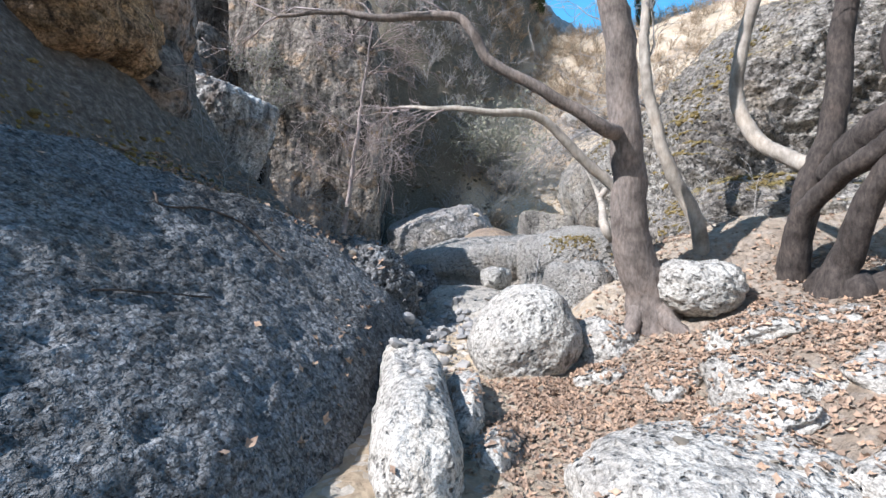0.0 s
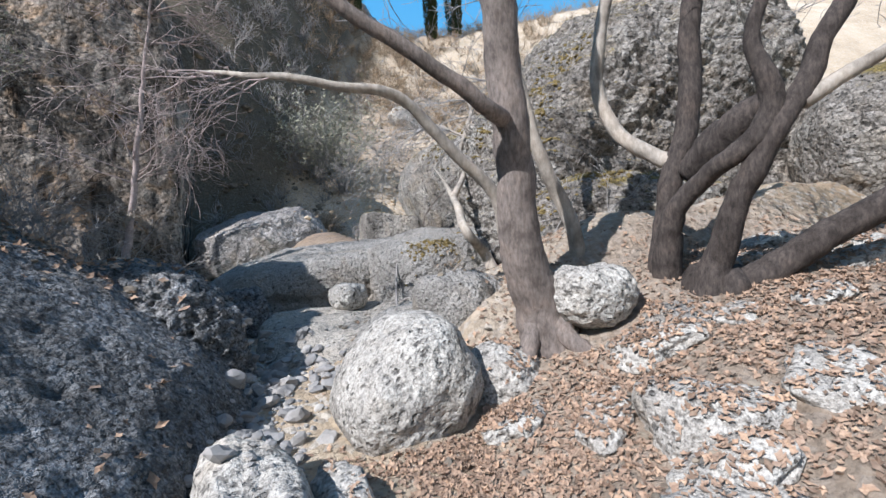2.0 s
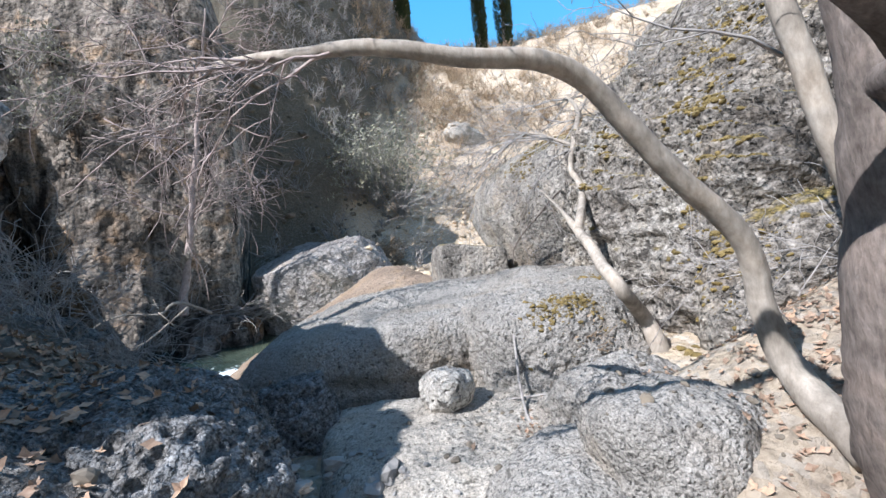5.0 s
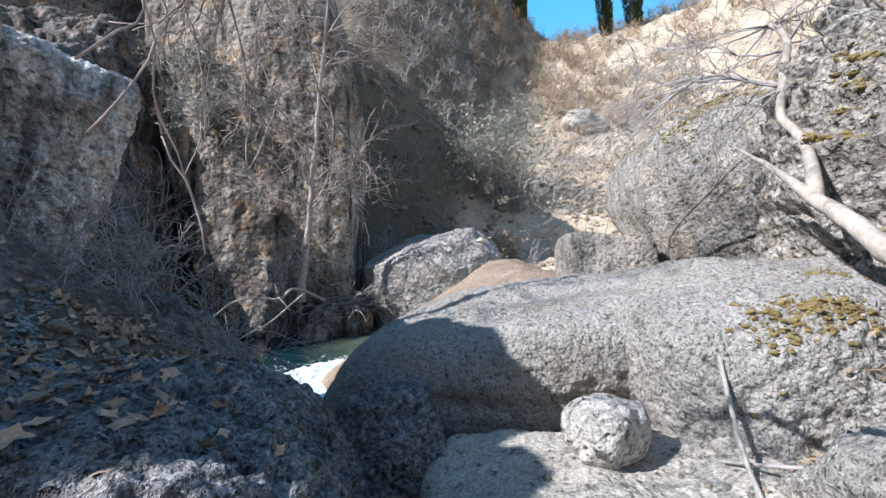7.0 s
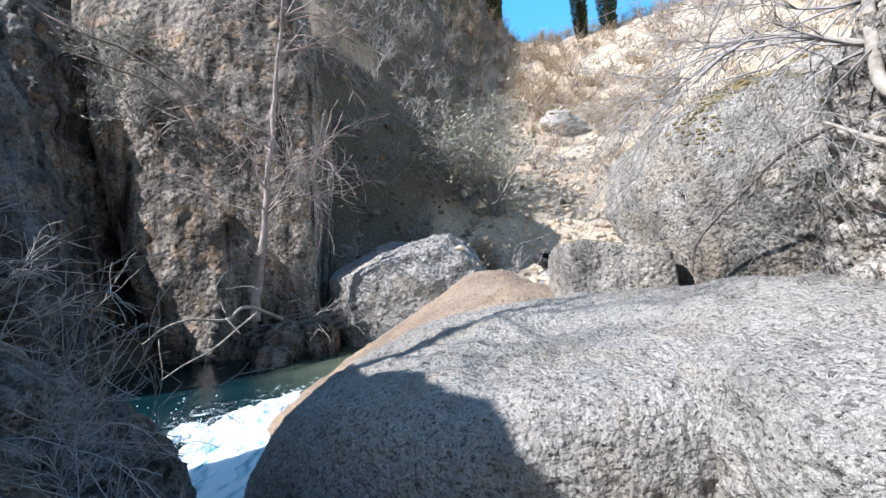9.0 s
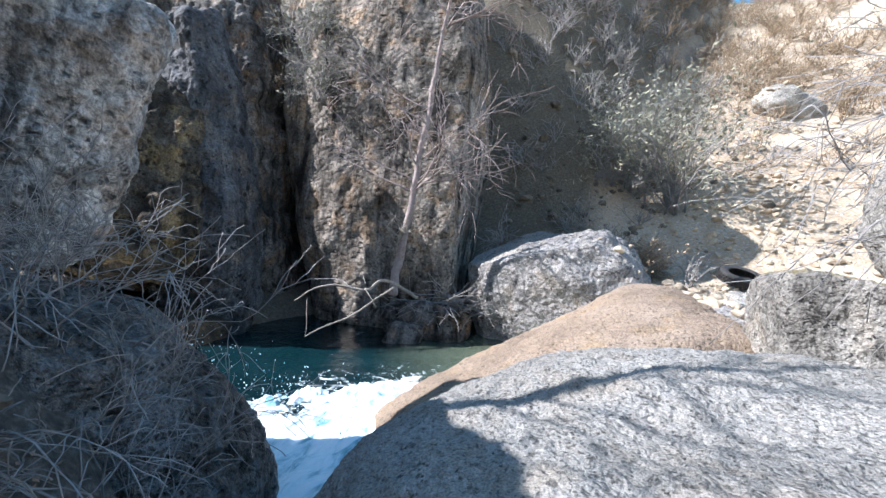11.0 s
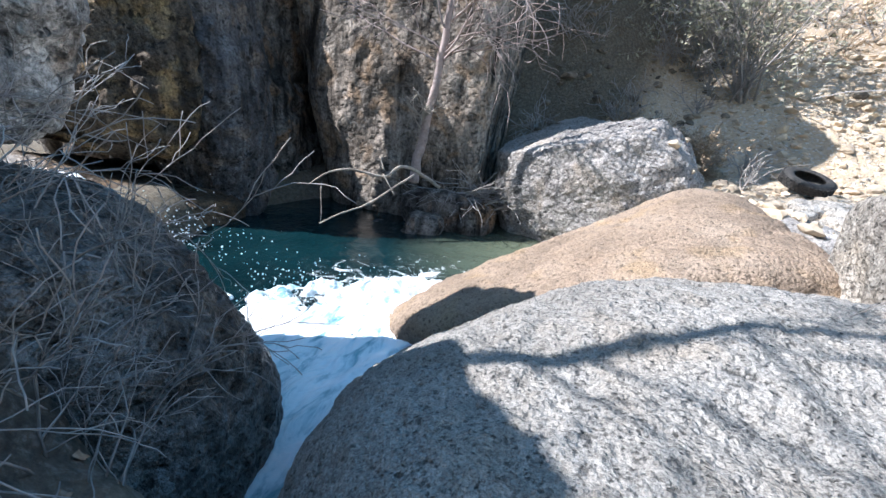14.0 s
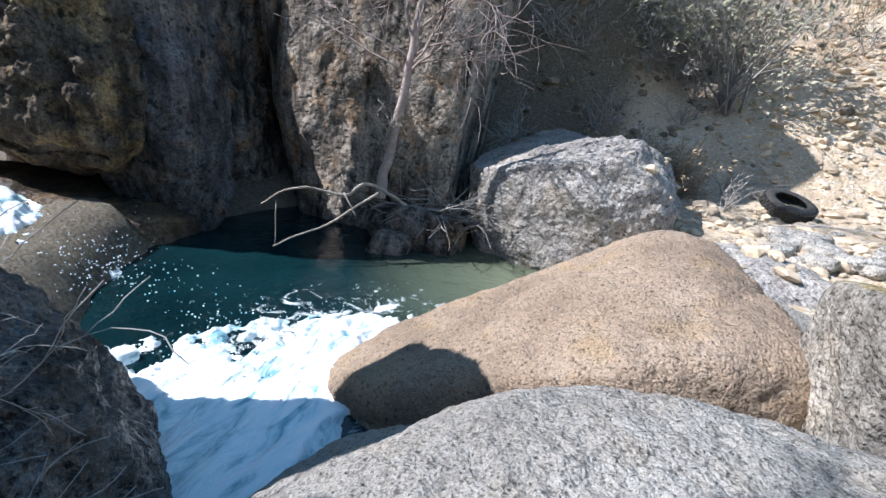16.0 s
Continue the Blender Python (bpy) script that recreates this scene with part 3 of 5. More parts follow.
# ---- large rocks and cliffs ----
rock("overhanging_boulder", (-4.85, 4.25, 3.82), (1.6, 0.9, 0.76), (6, -14, 8), OCHRE_ROCK, "ochre brown pitted boulder on the bank", 4.5, 0.1, 0.06, 7, 6, 3)
# unseen boulder, added so that its shadow falls on the ledge's nose
rock("shadow_boulder", (-5.26, 5.12, 4.2), (1.72, 1.2, 1.15), (0, 0, 30), CLIFF_ROCK, "grey boulder hidden behind the overhang, added to shade the ledge", 6.0, 0.08, 0.05, 6, 6, 6)
boulder("tilted_block", [(-3.5, 8.5, 4.4), (-3.55, 8.5, 3.7), (-4.5, 8.5, 2.1), (-5.5, 8.3, 5.15), (-5.5, 8.3, 2.0), (-4.0, 7.5, 4.45), (-4.8, 7.4, 2.2), (-5.5, 7.4, 5.0), (-4.0, 8.95, 4.5), (-4.6, 8.9, 2.2), (-5.5, 8.9, 5.2)], TOP_ROCK, "grey block with a pale tilted top", 18, 0.02, 0.07, 1.6, 0.03, 9, 0.03, 5, 7, 5)
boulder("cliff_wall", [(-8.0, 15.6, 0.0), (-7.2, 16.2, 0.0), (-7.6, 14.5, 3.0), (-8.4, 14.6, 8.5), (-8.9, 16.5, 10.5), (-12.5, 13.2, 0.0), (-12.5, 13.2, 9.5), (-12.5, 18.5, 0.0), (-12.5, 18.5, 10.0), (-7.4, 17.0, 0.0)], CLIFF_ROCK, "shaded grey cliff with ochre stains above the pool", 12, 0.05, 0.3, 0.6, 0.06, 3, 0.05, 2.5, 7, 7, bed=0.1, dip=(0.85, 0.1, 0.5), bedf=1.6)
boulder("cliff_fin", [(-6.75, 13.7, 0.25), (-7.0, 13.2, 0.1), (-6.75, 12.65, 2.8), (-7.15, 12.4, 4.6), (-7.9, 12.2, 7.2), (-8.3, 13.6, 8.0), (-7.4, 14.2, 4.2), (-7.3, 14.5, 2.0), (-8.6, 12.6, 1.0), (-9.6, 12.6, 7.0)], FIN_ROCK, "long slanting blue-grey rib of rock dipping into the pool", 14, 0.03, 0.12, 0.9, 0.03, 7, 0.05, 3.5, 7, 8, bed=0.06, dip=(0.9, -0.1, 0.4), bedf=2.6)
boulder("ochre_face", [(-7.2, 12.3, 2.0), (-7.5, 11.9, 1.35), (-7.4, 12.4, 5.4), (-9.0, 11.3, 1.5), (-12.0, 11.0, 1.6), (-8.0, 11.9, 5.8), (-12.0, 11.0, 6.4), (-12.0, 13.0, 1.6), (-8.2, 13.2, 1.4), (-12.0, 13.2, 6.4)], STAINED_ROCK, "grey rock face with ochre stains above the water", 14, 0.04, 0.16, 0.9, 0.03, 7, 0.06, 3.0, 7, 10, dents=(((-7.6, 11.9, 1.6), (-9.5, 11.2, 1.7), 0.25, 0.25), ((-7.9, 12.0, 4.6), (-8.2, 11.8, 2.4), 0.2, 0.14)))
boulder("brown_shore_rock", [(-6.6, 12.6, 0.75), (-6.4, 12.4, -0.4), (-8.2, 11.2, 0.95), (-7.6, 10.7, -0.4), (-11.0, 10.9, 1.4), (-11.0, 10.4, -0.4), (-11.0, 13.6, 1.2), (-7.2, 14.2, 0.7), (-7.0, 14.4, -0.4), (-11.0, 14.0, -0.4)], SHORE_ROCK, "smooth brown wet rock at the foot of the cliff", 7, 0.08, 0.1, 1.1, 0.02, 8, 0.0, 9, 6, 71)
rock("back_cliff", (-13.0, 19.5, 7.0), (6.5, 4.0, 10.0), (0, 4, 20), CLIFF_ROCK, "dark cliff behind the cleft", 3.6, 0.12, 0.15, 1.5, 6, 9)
boulder("rock_pillar", [(-6.3, 15.5, 0.0), (-2.9, 15.5, 0.0), (-6.6, 15.3, 4.3), (-7.2, 15.3, 5.1), (-8.4, 15.5, 7.6), (-8.7, 15.8, 12.5), (-2.35, 15.7, 6.5), (-2.5, 15.4, 3.3), (-3.6, 15.9, 12.5), (-5.4, 15.0, 7.0), (-2.4, 18.5, 6.5), (-3.6, 18.5, 12.5), (-8.0, 18.5, 12.5), (-6.6, 18.5, 0.0), (-2.9, 18.5, 0.0)], PILLAR_ROCK, "tall grey rock pillar rising from the pool", 14, 0.03, 0.09, 0.8, 0.025, 5, 0.0, 3.0, 7, 11, dents=(((-5.45, 15.1, 4.15), (-5.75, 15.1, 3.6), 0.1, 0.4), ((-6.2, 15.0, 6.6), (-7.0, 15.2, 5.4), 0.12, 0.25), ((-3.6, 15.2, 3.4), (-3.3, 15.3, 1.4), 0.1, 0.12)))
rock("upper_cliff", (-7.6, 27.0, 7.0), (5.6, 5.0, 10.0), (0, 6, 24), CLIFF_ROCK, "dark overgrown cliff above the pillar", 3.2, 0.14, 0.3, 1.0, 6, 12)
rock("white_boulder", (-0.25, 16.7, 1.7), (2.05, 1.5, 1.7), (0, 4, -14), BOULDER_ROCK, "pale grey rough boulder at the edge of the pool", 3.6, 0.1, 0.04, 9, 7, 13, cuts=(((-0.35, -0.3, 0.9), 0.82),))
boulder("brown_ledge", [(-2.25, 11.1, 0.35), (-2.2, 10.4, 0.3), (-2.1, 10.5, -0.5), (-0.7, 10.1, 1.0), (0.5, 10.0, 1.6), (1.2, 10.2, 1.82), (2.2, 10.5, 1.8), (-2.0, 11.6, 0.2), (-0.7, 12.3, 0.85), (0.7, 13.0, 2.1), (1.3, 13.0, 2.36), (1.8, 12.8, 2.25), (-1.6, 10.1, -0.6), (-1.2, 12.4, -0.6), (2.5, 10.4, -0.3), (2.5, 12.8, -0.3)], BROWN_ROCK, "brown water-worn rock ledge beside the pool", 12, 0.02, 0.05, 1.4, 0.008, 14, 0.012, 7, 7, 17, dents=(((-0.7, 10.5, 1.1), (1.2, 11.2, 1.85), 0.12, 0.07), ((1.0, 10.6, 1.8), (1.9, 11.8, 1.95), 0.1, 0.06)))
rock("brown_shoulder", (1.9, 11.9, 1.1), (0.75, 1.0, 0.75), (0, 12, 20), SMOOTH_ROCK, "grey-brown shoulder of rock beside the ledge", 3.0, 0.08, 0.02, 10, 5, 18)
boulder("grey_ledge", [(-0.75, 8.2, 1.62), (-0.25, 8.9, 1.62), (0.3, 9.75, 1.88), (1.2, 9.85, 1.92), (2.0, 9.6, 1.78), (3.4, 8.4, 2.02), (3.4, 6.9, 1.8), (0.75, 6.5, 1.6), (-0.15, 6.8, 1.58), (-0.75, 7.2, 1.35), (-1.25, 8.2, 1.22), (-1.65, 8.6, 0.6), (-1.7, 9.4, 0.5), (-1.15, 7.4, 0.5), (-1.8, 9.0, -0.6), (-1.2, 7.5, -0.6), (0.2, 6.7, -0.4), (3.4, 6.9, -0.4), (3.4, 9.6, -0.4), (0.0, 10.2, -0.4)], SMOOTH_ROCK, "smooth grey rock ledge above the pool", 10, 0.02, 0.045, 1.3, 0.012, 14, 0.014, 8, 8, 19, dents=(((-0.9, 7.0, 1.02), (1.2, 6.6, 1.03), 0.06, 0.05), ((0.0, 8.0, 1.62), (1.6, 7.8, 1.8), 0.35, 0.06)))
rock("mossy_ledge", (3.3, 7.5, 0.95), (1.7, 1.25, 0.95), (0, 2, -6), SMOOTH_ROCK, "grey ledge with a dry moss patch", 3.4, 0.07, 0.03, 12, 6, 20)
boulder("sandy_shelf", [(-0.15, 6.6, 1.05), (1.3, 6.5, 1.02), (1.95, 5.9, 1.0), (0.3, 5.6, 0.92), (1.2, 5.0, 0.82), (0.4, 4.7, 0.7), (-0.2, 5.6, 0.78), (-0.3, 6.8, -0.2), (-0.25, 4.5, -0.2), (2.0, 4.5, -0.2), (2.1, 6.8, -0.2)], SANDY_ROCK, "low sandy rock shelf under the ledge", 8, 0.03, 0.05, 1.5, 0.006, 16, 0.006, 8, 7, 21)
boulder("grey_block", [(1.9, 9.95, 2.5), (1.85, 9.85, 1.5), (2.95, 9.6, 2.35), (3.0, 9.4, 1.5), (3.2, 10.8, 2.3), (1.9, 10.9, 2.4), (1.9, 10.9, 1.2), (3.2, 10.8, 1.2)], SLAB_ROCK, "smooth grey block of rock", 16, 0.03, 0.03, 1.5, 0.008, 14, 0.01, 9, 6, 23)
rock("slanted_slab", (6.15, 10.3, 2.75), (2.9, 1.5, 2.15), (0, -18, -6), SLAB_ROCK, "tall slanted pale slab with mossy streaks", 4.5, 0.07, 0.05, 8, 6, 29)
boulder("rock_wall", [(2.95, 5.0, 0.9), (2.8, 7.1, 1.2), (2.85, 7.2, 3.0), (3.6, 5.2, 3.3), (4.2, 8.2, 4.5), (5.3, 8.4, 5.7), (4.9, 5.6, 5.0), (8.0, 5.0, 6.2), (8.0, 8.5, 6.5), (8.0, 8.5, 0.5), (8.0, 4.6, 0.8), (3.2, 8.3, 1.0)], WALL_ROCK, "large pale conglomerate boulder with a mossy ridge", 10, 0.04, 0.17, 1.1, 0.025, 7, 0.035, 4, 8, 31, bed=0.07, dip=(0.15, -0.25, 0.95), bedf=5.0)
rock("lower_wall_rock", (4.0, 4.95, 1.5), (1.2, 0.6, 0.85), (0, 0, -14), WALL_ROCK, "pale rough rock at the foot of the mossy boulder", 3.0, 0.1, 0.05, 8, 6, 33)
rock("side_boulder", (8.3, 3.6, 2.3), (1.5, 1.6, 1.35), (0, -6, 30), WALL_ROCK, "mossy boulder behind the tree", 3.0, 0.1, 0.06, 7, 5, 34)

# ---- boulders along the way ----
rock("egg_boulder", (0.78, 3.72, 0.66), (0.5, 0.5, 0.42), (0, -42, 14), PALE_ROCK, "pale egg-shaped boulder among dry leaves", 2.5, 0.07, 0.01, 14, 6, 37)
rock("round_boulder", (2.22, 3.5, 1.17), (0.36, 0.32, 0.245), (0, 6, 0), PALE_ROCK, "pale round pitted boulder beside the tree", 2.7, 0.05, 0.03, 14, 5, 41)
rock("small_boulder", (1.5, 3.6, 0.62), (0.25, 0.26, 0.26), (10, 0, 30), PALE_ROCK, "small pale boulder between the leaves", 3.0, 0.1, 0.02, 14, 5, 42)
rock("sunlit_rock", (-0.1, 2.55, 0.28), (0.23, 0.82, 0.46), (7, 0, 6), PALE_ROCK, "long pale sunlit rock beside the slab", 3.4, 0.1, 0.02, 14, 5, 43)
rock("split_rock", (0.22, 2.85, 0.2), (0.13, 0.5, 0.36), (0, 6, 4), PALE_ROCK, "narrow split pale rock in the gully", 3.2, 0.12, 0.02, 14, 5, 44)
rock("gully_rock", (0.42, 2.35, 0.16), (0.16, 0.3, 0.24), (0, 0, -20), PALE_ROCK, "pale rock in the gully", 3.0, 0.12, 0.02, 14, 5, 45)
rock("flat_rock", (1.35, 1.85, 0.22), (0.62, 0.42, 0.36), (0, -4, 14), PALE_ROCK, "flat pale rock in the leaf litter", 3.2, 0.1, 0.02, 14, 6, 47)
rock("bank_rock", (2.1, 2.45, 0.5), (0.42, 0.3, 0.3), (0, 8, -10), PALE_ROCK, "pale angular rock half sunk in the bank", 3.6, 0.12, 0.02, 14, 5, 48)
rock("bank_slab", (2.95, 3.15, 0.98), (0.55, 0.3, 0.16), (0, -8, 16), SMOOTH_ROCK, "low flat slab in the leaf litter", 3.4, 0.1, 0.02, 14, 5, 49)
rock("bank_step", (1.15, 2.75, 0.22), (0.34, 0.22, 0.14), (0, 0, 24), SMOOTH_ROCK, "low grey rock step", 3.2, 0.12, 0.02, 14, 5, 50)
rock("root_rock", (1.62, 4.55, 0.95), (0.42, 0.4, 0.42), (0, 0, 12), SMOOTH_ROCK, "grey rock behind the leaning tree", 3.2, 0.12, 0.03, 12, 5, 51)
rock("ledge_foot", (1.15, 4.7, 0.55), (0.55, 0.5, 0.5), (0, -10, 30), SMOOTH_ROCK, "rounded grey rock at the foot of the ledge", 2.8, 0.1, 0.02, 12, 5, 52)
boulder("front_ledge", [(1.15, 6.3, 1.7), (1.9, 5.85, 1.72), (2.6, 6.1, 1.74), (2.35, 5.6, 1.3), (1.4, 5.75, 1.2), (2.8, 5.9, 1.2), (1.2, 7.0, 1.75), (3.0, 7.0, 1.8), (1.2, 5.9, 0.3), (3.0, 5.8, 0.3), (3.0, 7.0, 0.3), (1.2, 7.0, 0.3)], SMOOTH_ROCK, "grey rock ledge with a dry moss patch on its face", 9, 0.04, 0.06, 1.6, 0.015, 13, 0.02, 8, 7, 53)
boulder("shelf_boulder", [(1.45, 5.1, 1.3), (2.0, 5.3, 1.42), (2.55, 5.4, 1.2), (1.25, 4.95, 0.85), (2.7, 4.9, 0.85), (1.9, 4.6, 1.05), (1.3, 5.7, 1.0), (2.7, 5.75, 1.1), (1.3, 4.8, 0.2), (2.8, 4.7, 0.2), (2.8, 5.8, 0.2), (1.3, 5.8, 0.2)], SMOOTH_ROCK, "rounded grey boulder with dry leaves round it", 8, 0.05, 0.06, 1.8, 0.015, 13, 0.02, 8, 7, 73)
rock("cobble", (0.8, 6.05, 1.08), (0.21, 0.18, 0.17), (0, 0, 30), PALE_ROCK, "pale cobble on the rock shelf", 2.6, 0.1, 0.01, 14, 5, 54)
rock("far_bank_rock", (4.6, 2.4, 0.95), (0.42, 0.36, 0.3), (0, 0, 40), PALE_ROCK, "grey rock on the leafy bank", 3.2, 0.14, 0.03, 12, 5, 55)
rock("dark_bank_rock", (3.85, 1.75, 0.85), (0.4, 0.4, 0.34), (0, 0, 10), PALE_ROCK, "grey pitted rock on the leafy bank", 3.2, 0.14, 0.03, 12, 5, 56)
boulder("near_rough_rock", [(-1.6, 4.6, 1.75), (-1.0, 4.6, 1.68), (-0.65, 5.0, 1.62), (-0.75, 5.9, 1.56), (-1.4, 5.9, 1.62), (-0.3, 4.8, 1.38), (-0.42, 5.6, 1.28), (-0.15, 4.9, 0.9), (-0.22, 5.5, 0.7), (-0.6, 6.25, 1.15), (-0.62, 6.35, 0.4), (-1.7, 6.2, 0.6), (-0.15, 4.6, 0.2), (-1.8, 4.4, 0.4), (-0.35, 4.35, 1.2)], CONGLOMERATE, "rough pitted conglomerate rock under dry leaves", 9, 0.03, 0.05, 2.0, 0.03, 14, 0.045, 11, 7, 58)
boulder("foot_block", [(-0.75, 6.5, 1.25), (-0.15, 6.3, 1.22), (-0.2, 6.7, 1.3), (-0.85, 6.8, 1.0), (0.0, 6.2, 0.7), (-0.8, 6.2, 0.5), (-0.7, 6.9, 0.5), (0.0, 6.8, 0.5)], CONGLOMERATE, "small rough conglomerate block at the foot of the ledge", 7, 0.05, 0.04, 2.0, 0.02, 16, 0.02, 12, 6, 72)
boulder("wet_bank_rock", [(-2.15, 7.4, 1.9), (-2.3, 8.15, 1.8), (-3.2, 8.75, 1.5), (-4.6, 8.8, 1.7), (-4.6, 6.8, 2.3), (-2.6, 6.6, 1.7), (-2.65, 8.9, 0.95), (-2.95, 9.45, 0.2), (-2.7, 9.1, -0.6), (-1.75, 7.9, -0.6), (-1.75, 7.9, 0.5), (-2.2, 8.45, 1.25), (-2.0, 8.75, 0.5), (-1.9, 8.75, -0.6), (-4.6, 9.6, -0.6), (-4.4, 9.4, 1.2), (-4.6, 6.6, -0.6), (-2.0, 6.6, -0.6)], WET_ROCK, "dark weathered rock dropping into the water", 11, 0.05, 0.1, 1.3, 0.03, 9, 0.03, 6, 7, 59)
rock("pool_stone", (-3.45, 14.6, 0.42), (0.42, 0.36, 0.5), (0, 12, 20), CLIFF_ROCK, "grey stone standing in the pool", 4.0, 0.12, 0.03, 10, 5, 61)
rock("pool_stone", (-4.4, 14.7, 0.3), (0.5, 0.3, 0.22), (0, 0, 10), CLIFF_ROCK, "low grey stone in the pool", 3.0, 0.12, 0.03, 10, 4, 62)
rock("shore_rock", (-3.2, 15.3, 0.75), (1.0, 0.45, 0.6), (0, 0, 0), CLIFF_ROCK, "dark rock on the shore under driftwood", 3.0, 0.12, 0.03, 10, 5, 63)
rock("shore_rock", (3.0, 12.4, 1.05), (0.9, 0.8, 0.5), (0, -6, 20), BROWN_ROCK, "brown low rock beside the rubble", 3.0, 0.12, 0.03, 10, 5, 64)
rock("rubble_rock", (2.6, 14.3, 1.1), (1.1, 1.3, 0.75), (0, 0, 20), BOULDER_ROCK, "grey rough rock behind the ledge", 3.0, 0.14, 0.04, 8, 5, 65)
rock("path_rock", (8.6, 27.0, 10.0), (1.3, 0.8, 0.7), (0, 20, 20), PALE_ROCK, "pale rock beside the hill path", 3.4, 0.14, 0.05, 4, 5, 66)

rr = random.Random(77)
for k, (fx, fy) in enumerate(((1.75, 2.15), (2.45, 2.1), (2.75, 2.75), (3.1, 2.45), (1.9, 1.6), (3.45, 3.1), (2.55, 1.5), (1.3, 3.15), (3.9, 2.7), (4.2, 3.4), (1.65, 2.75), (2.3, 3.0))):
    sz = rr.uniform(0.13, 0.3)
    fz = float(land(np.array([fx]), np.array([fy]))[0])
    rock("bank_stone", (fx, fy, fz - 0.03), (sz, sz * rr.uniform(0.55, 0.9), sz * rr.uniform(0.25, 0.45)), (rr.uniform(-6, 6), rr.uniform(-26, -16), rr.uniform(-25, 25)), PALE_ROCK, "flat pale stone half buried in the leafy bank", 3.4, 0.16, 0.02, 12, 4, 300 + k, category="stone", group="flat stones of the leafy bank")

# ---- a shape to rest things on ----
from mathutils.bvhtree import BVHTree


def surface():
    vs, fs = [], []
    for o in scene.collection.objects:
        if o.type == "MESH":
            me = o.data
            co = np.empty(len(me.vertices) * 3)
            me.vertices.foreach_get("co", co)
            m = np.array(o.matrix_basis)
            co = co.reshape(-1, 3) @ m[:3, :3].T + m[:3, 3]
            k = len(vs)
            vs += co.tolist()
            fs += [tuple(i + k for i in p.vertices) for p in me.polygons]
    return BVHTree.FromPolygons(vs, fs)


TREE = surface()


def drop(x, y, top=40.0):
    hit = TREE.ray_cast(Vector((x, y, top)), Vector((0, 0, -1)))
    return (hit[0], hit[1]) if hit[0] else (Vector((x, y, 0)), Vector((0, 0, 1)))


# ---- water ----
def water_level(x, y):
    return 0.15 + 0.07 * (y - 9.4)


def water_material():
    m, nt, bs = material("pool_water", 0.05)
    bs.inputs["Specular IOR Level"].default_value = 0.5
    co = nt.nodes.new("ShaderNodeTexCoord").outputs["Object"]
    n = tex(nt, "Noise", 0.5, co, Detail=3.0)
    deep = ramp(nt, n.outputs[0], [(0.35, (0.002, 0.011, 0.014)), (0.65, (0.005, 0.023, 0.028))])
    d = nt.nodes.new("ShaderNodeVectorMath")
    d.operation = "DISTANCE"
    nt.links.new(co, d.inputs[0])
    d.inputs[1].default_value = (0.0, 14.6, 0.5)
    mp = nt.nodes.new("ShaderNodeMapRange")
    nt.links.new(d.outputs["Value"], mp.inputs[0])
    mp.inputs[1].default_value, mp.inputs[2].default_value, mp.inputs[3].default_value, mp.inputs[4].default_value = 1.0, 3.8, 0.85, 0.0
    col = mix(nt, mp.outputs[0], deep, (0.15, 0.17, 0.11))
    # foam streaks drifting off the falls
    d2 = nt.nodes.new("ShaderNodeVectorMath")
    d2.operation = "DISTANCE"
    nt.links.new(co, d2.inputs[0])
    d2.inputs[1].default_value = (-2.2, 11.2, 0.5)
    mp2 = nt.nodes.new("ShaderNodeMapRange")
    nt.links.new(d2.outputs["Value"], mp2.inputs[0])
    mp2.inputs[1].default_value, mp2.inputs[2].default_value, mp2.inputs[3].default_value, mp2.inputs[4].default_value = 0.4, 3.2, 0.12, -0.16
    f = tex(nt, "Noise", 2.6, co, Detail=9.0, Roughness=0.72, Distortion=1.6)
    ad = nt.nodes.new("ShaderNodeMath")
    nt.links.new(f.outputs[0], ad.inputs[0])
    nt.links.new(mp2.outputs[0], ad.inputs[1])
    fo = ramp(nt, ad.outputs[0], [(0.56, (0, 0, 0)), (0.68, (1, 1, 1))])
    col = mix(nt, fo, col, (0.75, 0.8, 0.8))
    nt.links.new(col, bs.inputs["Base Color"])
    r = nt.nodes.new("ShaderNodeMapRange")
    nt.links.new(fo, r.inputs[0])
    r.inputs[3].default_value, r.inputs[4].default_value = 0.06, 0.7
    nt.links.new(r.outputs[0], bs.inputs["Roughness"])
    w = tex(nt, "Noise", 3.2, co, Detail=4.0, Distortion=1.0)
    n1 = bump(nt, bs, w.outputs[0], 0.35, 0.08)
    bump(nt, bs, fo, 0.4, 0.02, n1)
    return m


def build_pool():
    xs, ys = np.arange(-9.0, 2.4, 0.08), np.arange(9.3, 19.0, 0.08)
    X, Y = np.meshgrid(xs, ys)
    x, y = X.ravel(), Y.ravel()
    p = np.stack((x, y, 0 * x), 1)
    near = np.exp(-((x + 2.2) ** 2 + (y - 11.2) ** 2) / 3.0)
    z = water_level(x, y) + 0.012 * fbm(p, 2.0, 3, 1) + near * 0.05 * fbm(p, 3.0, 3, 2)
    idx = np.arange(len(x)).reshape(len(ys), len(xs))
    f = np.stack((idx[:-1, :-1], idx[:-1, 1:], idx[1:, 1:], idx[1:, :-1]), -1).reshape(-1, 4)
    return tagged(mesh_object("water", np.stack((x, y, z), 1), f, water_material()), "clear teal pool with drifting foam", "water", kind="structure")


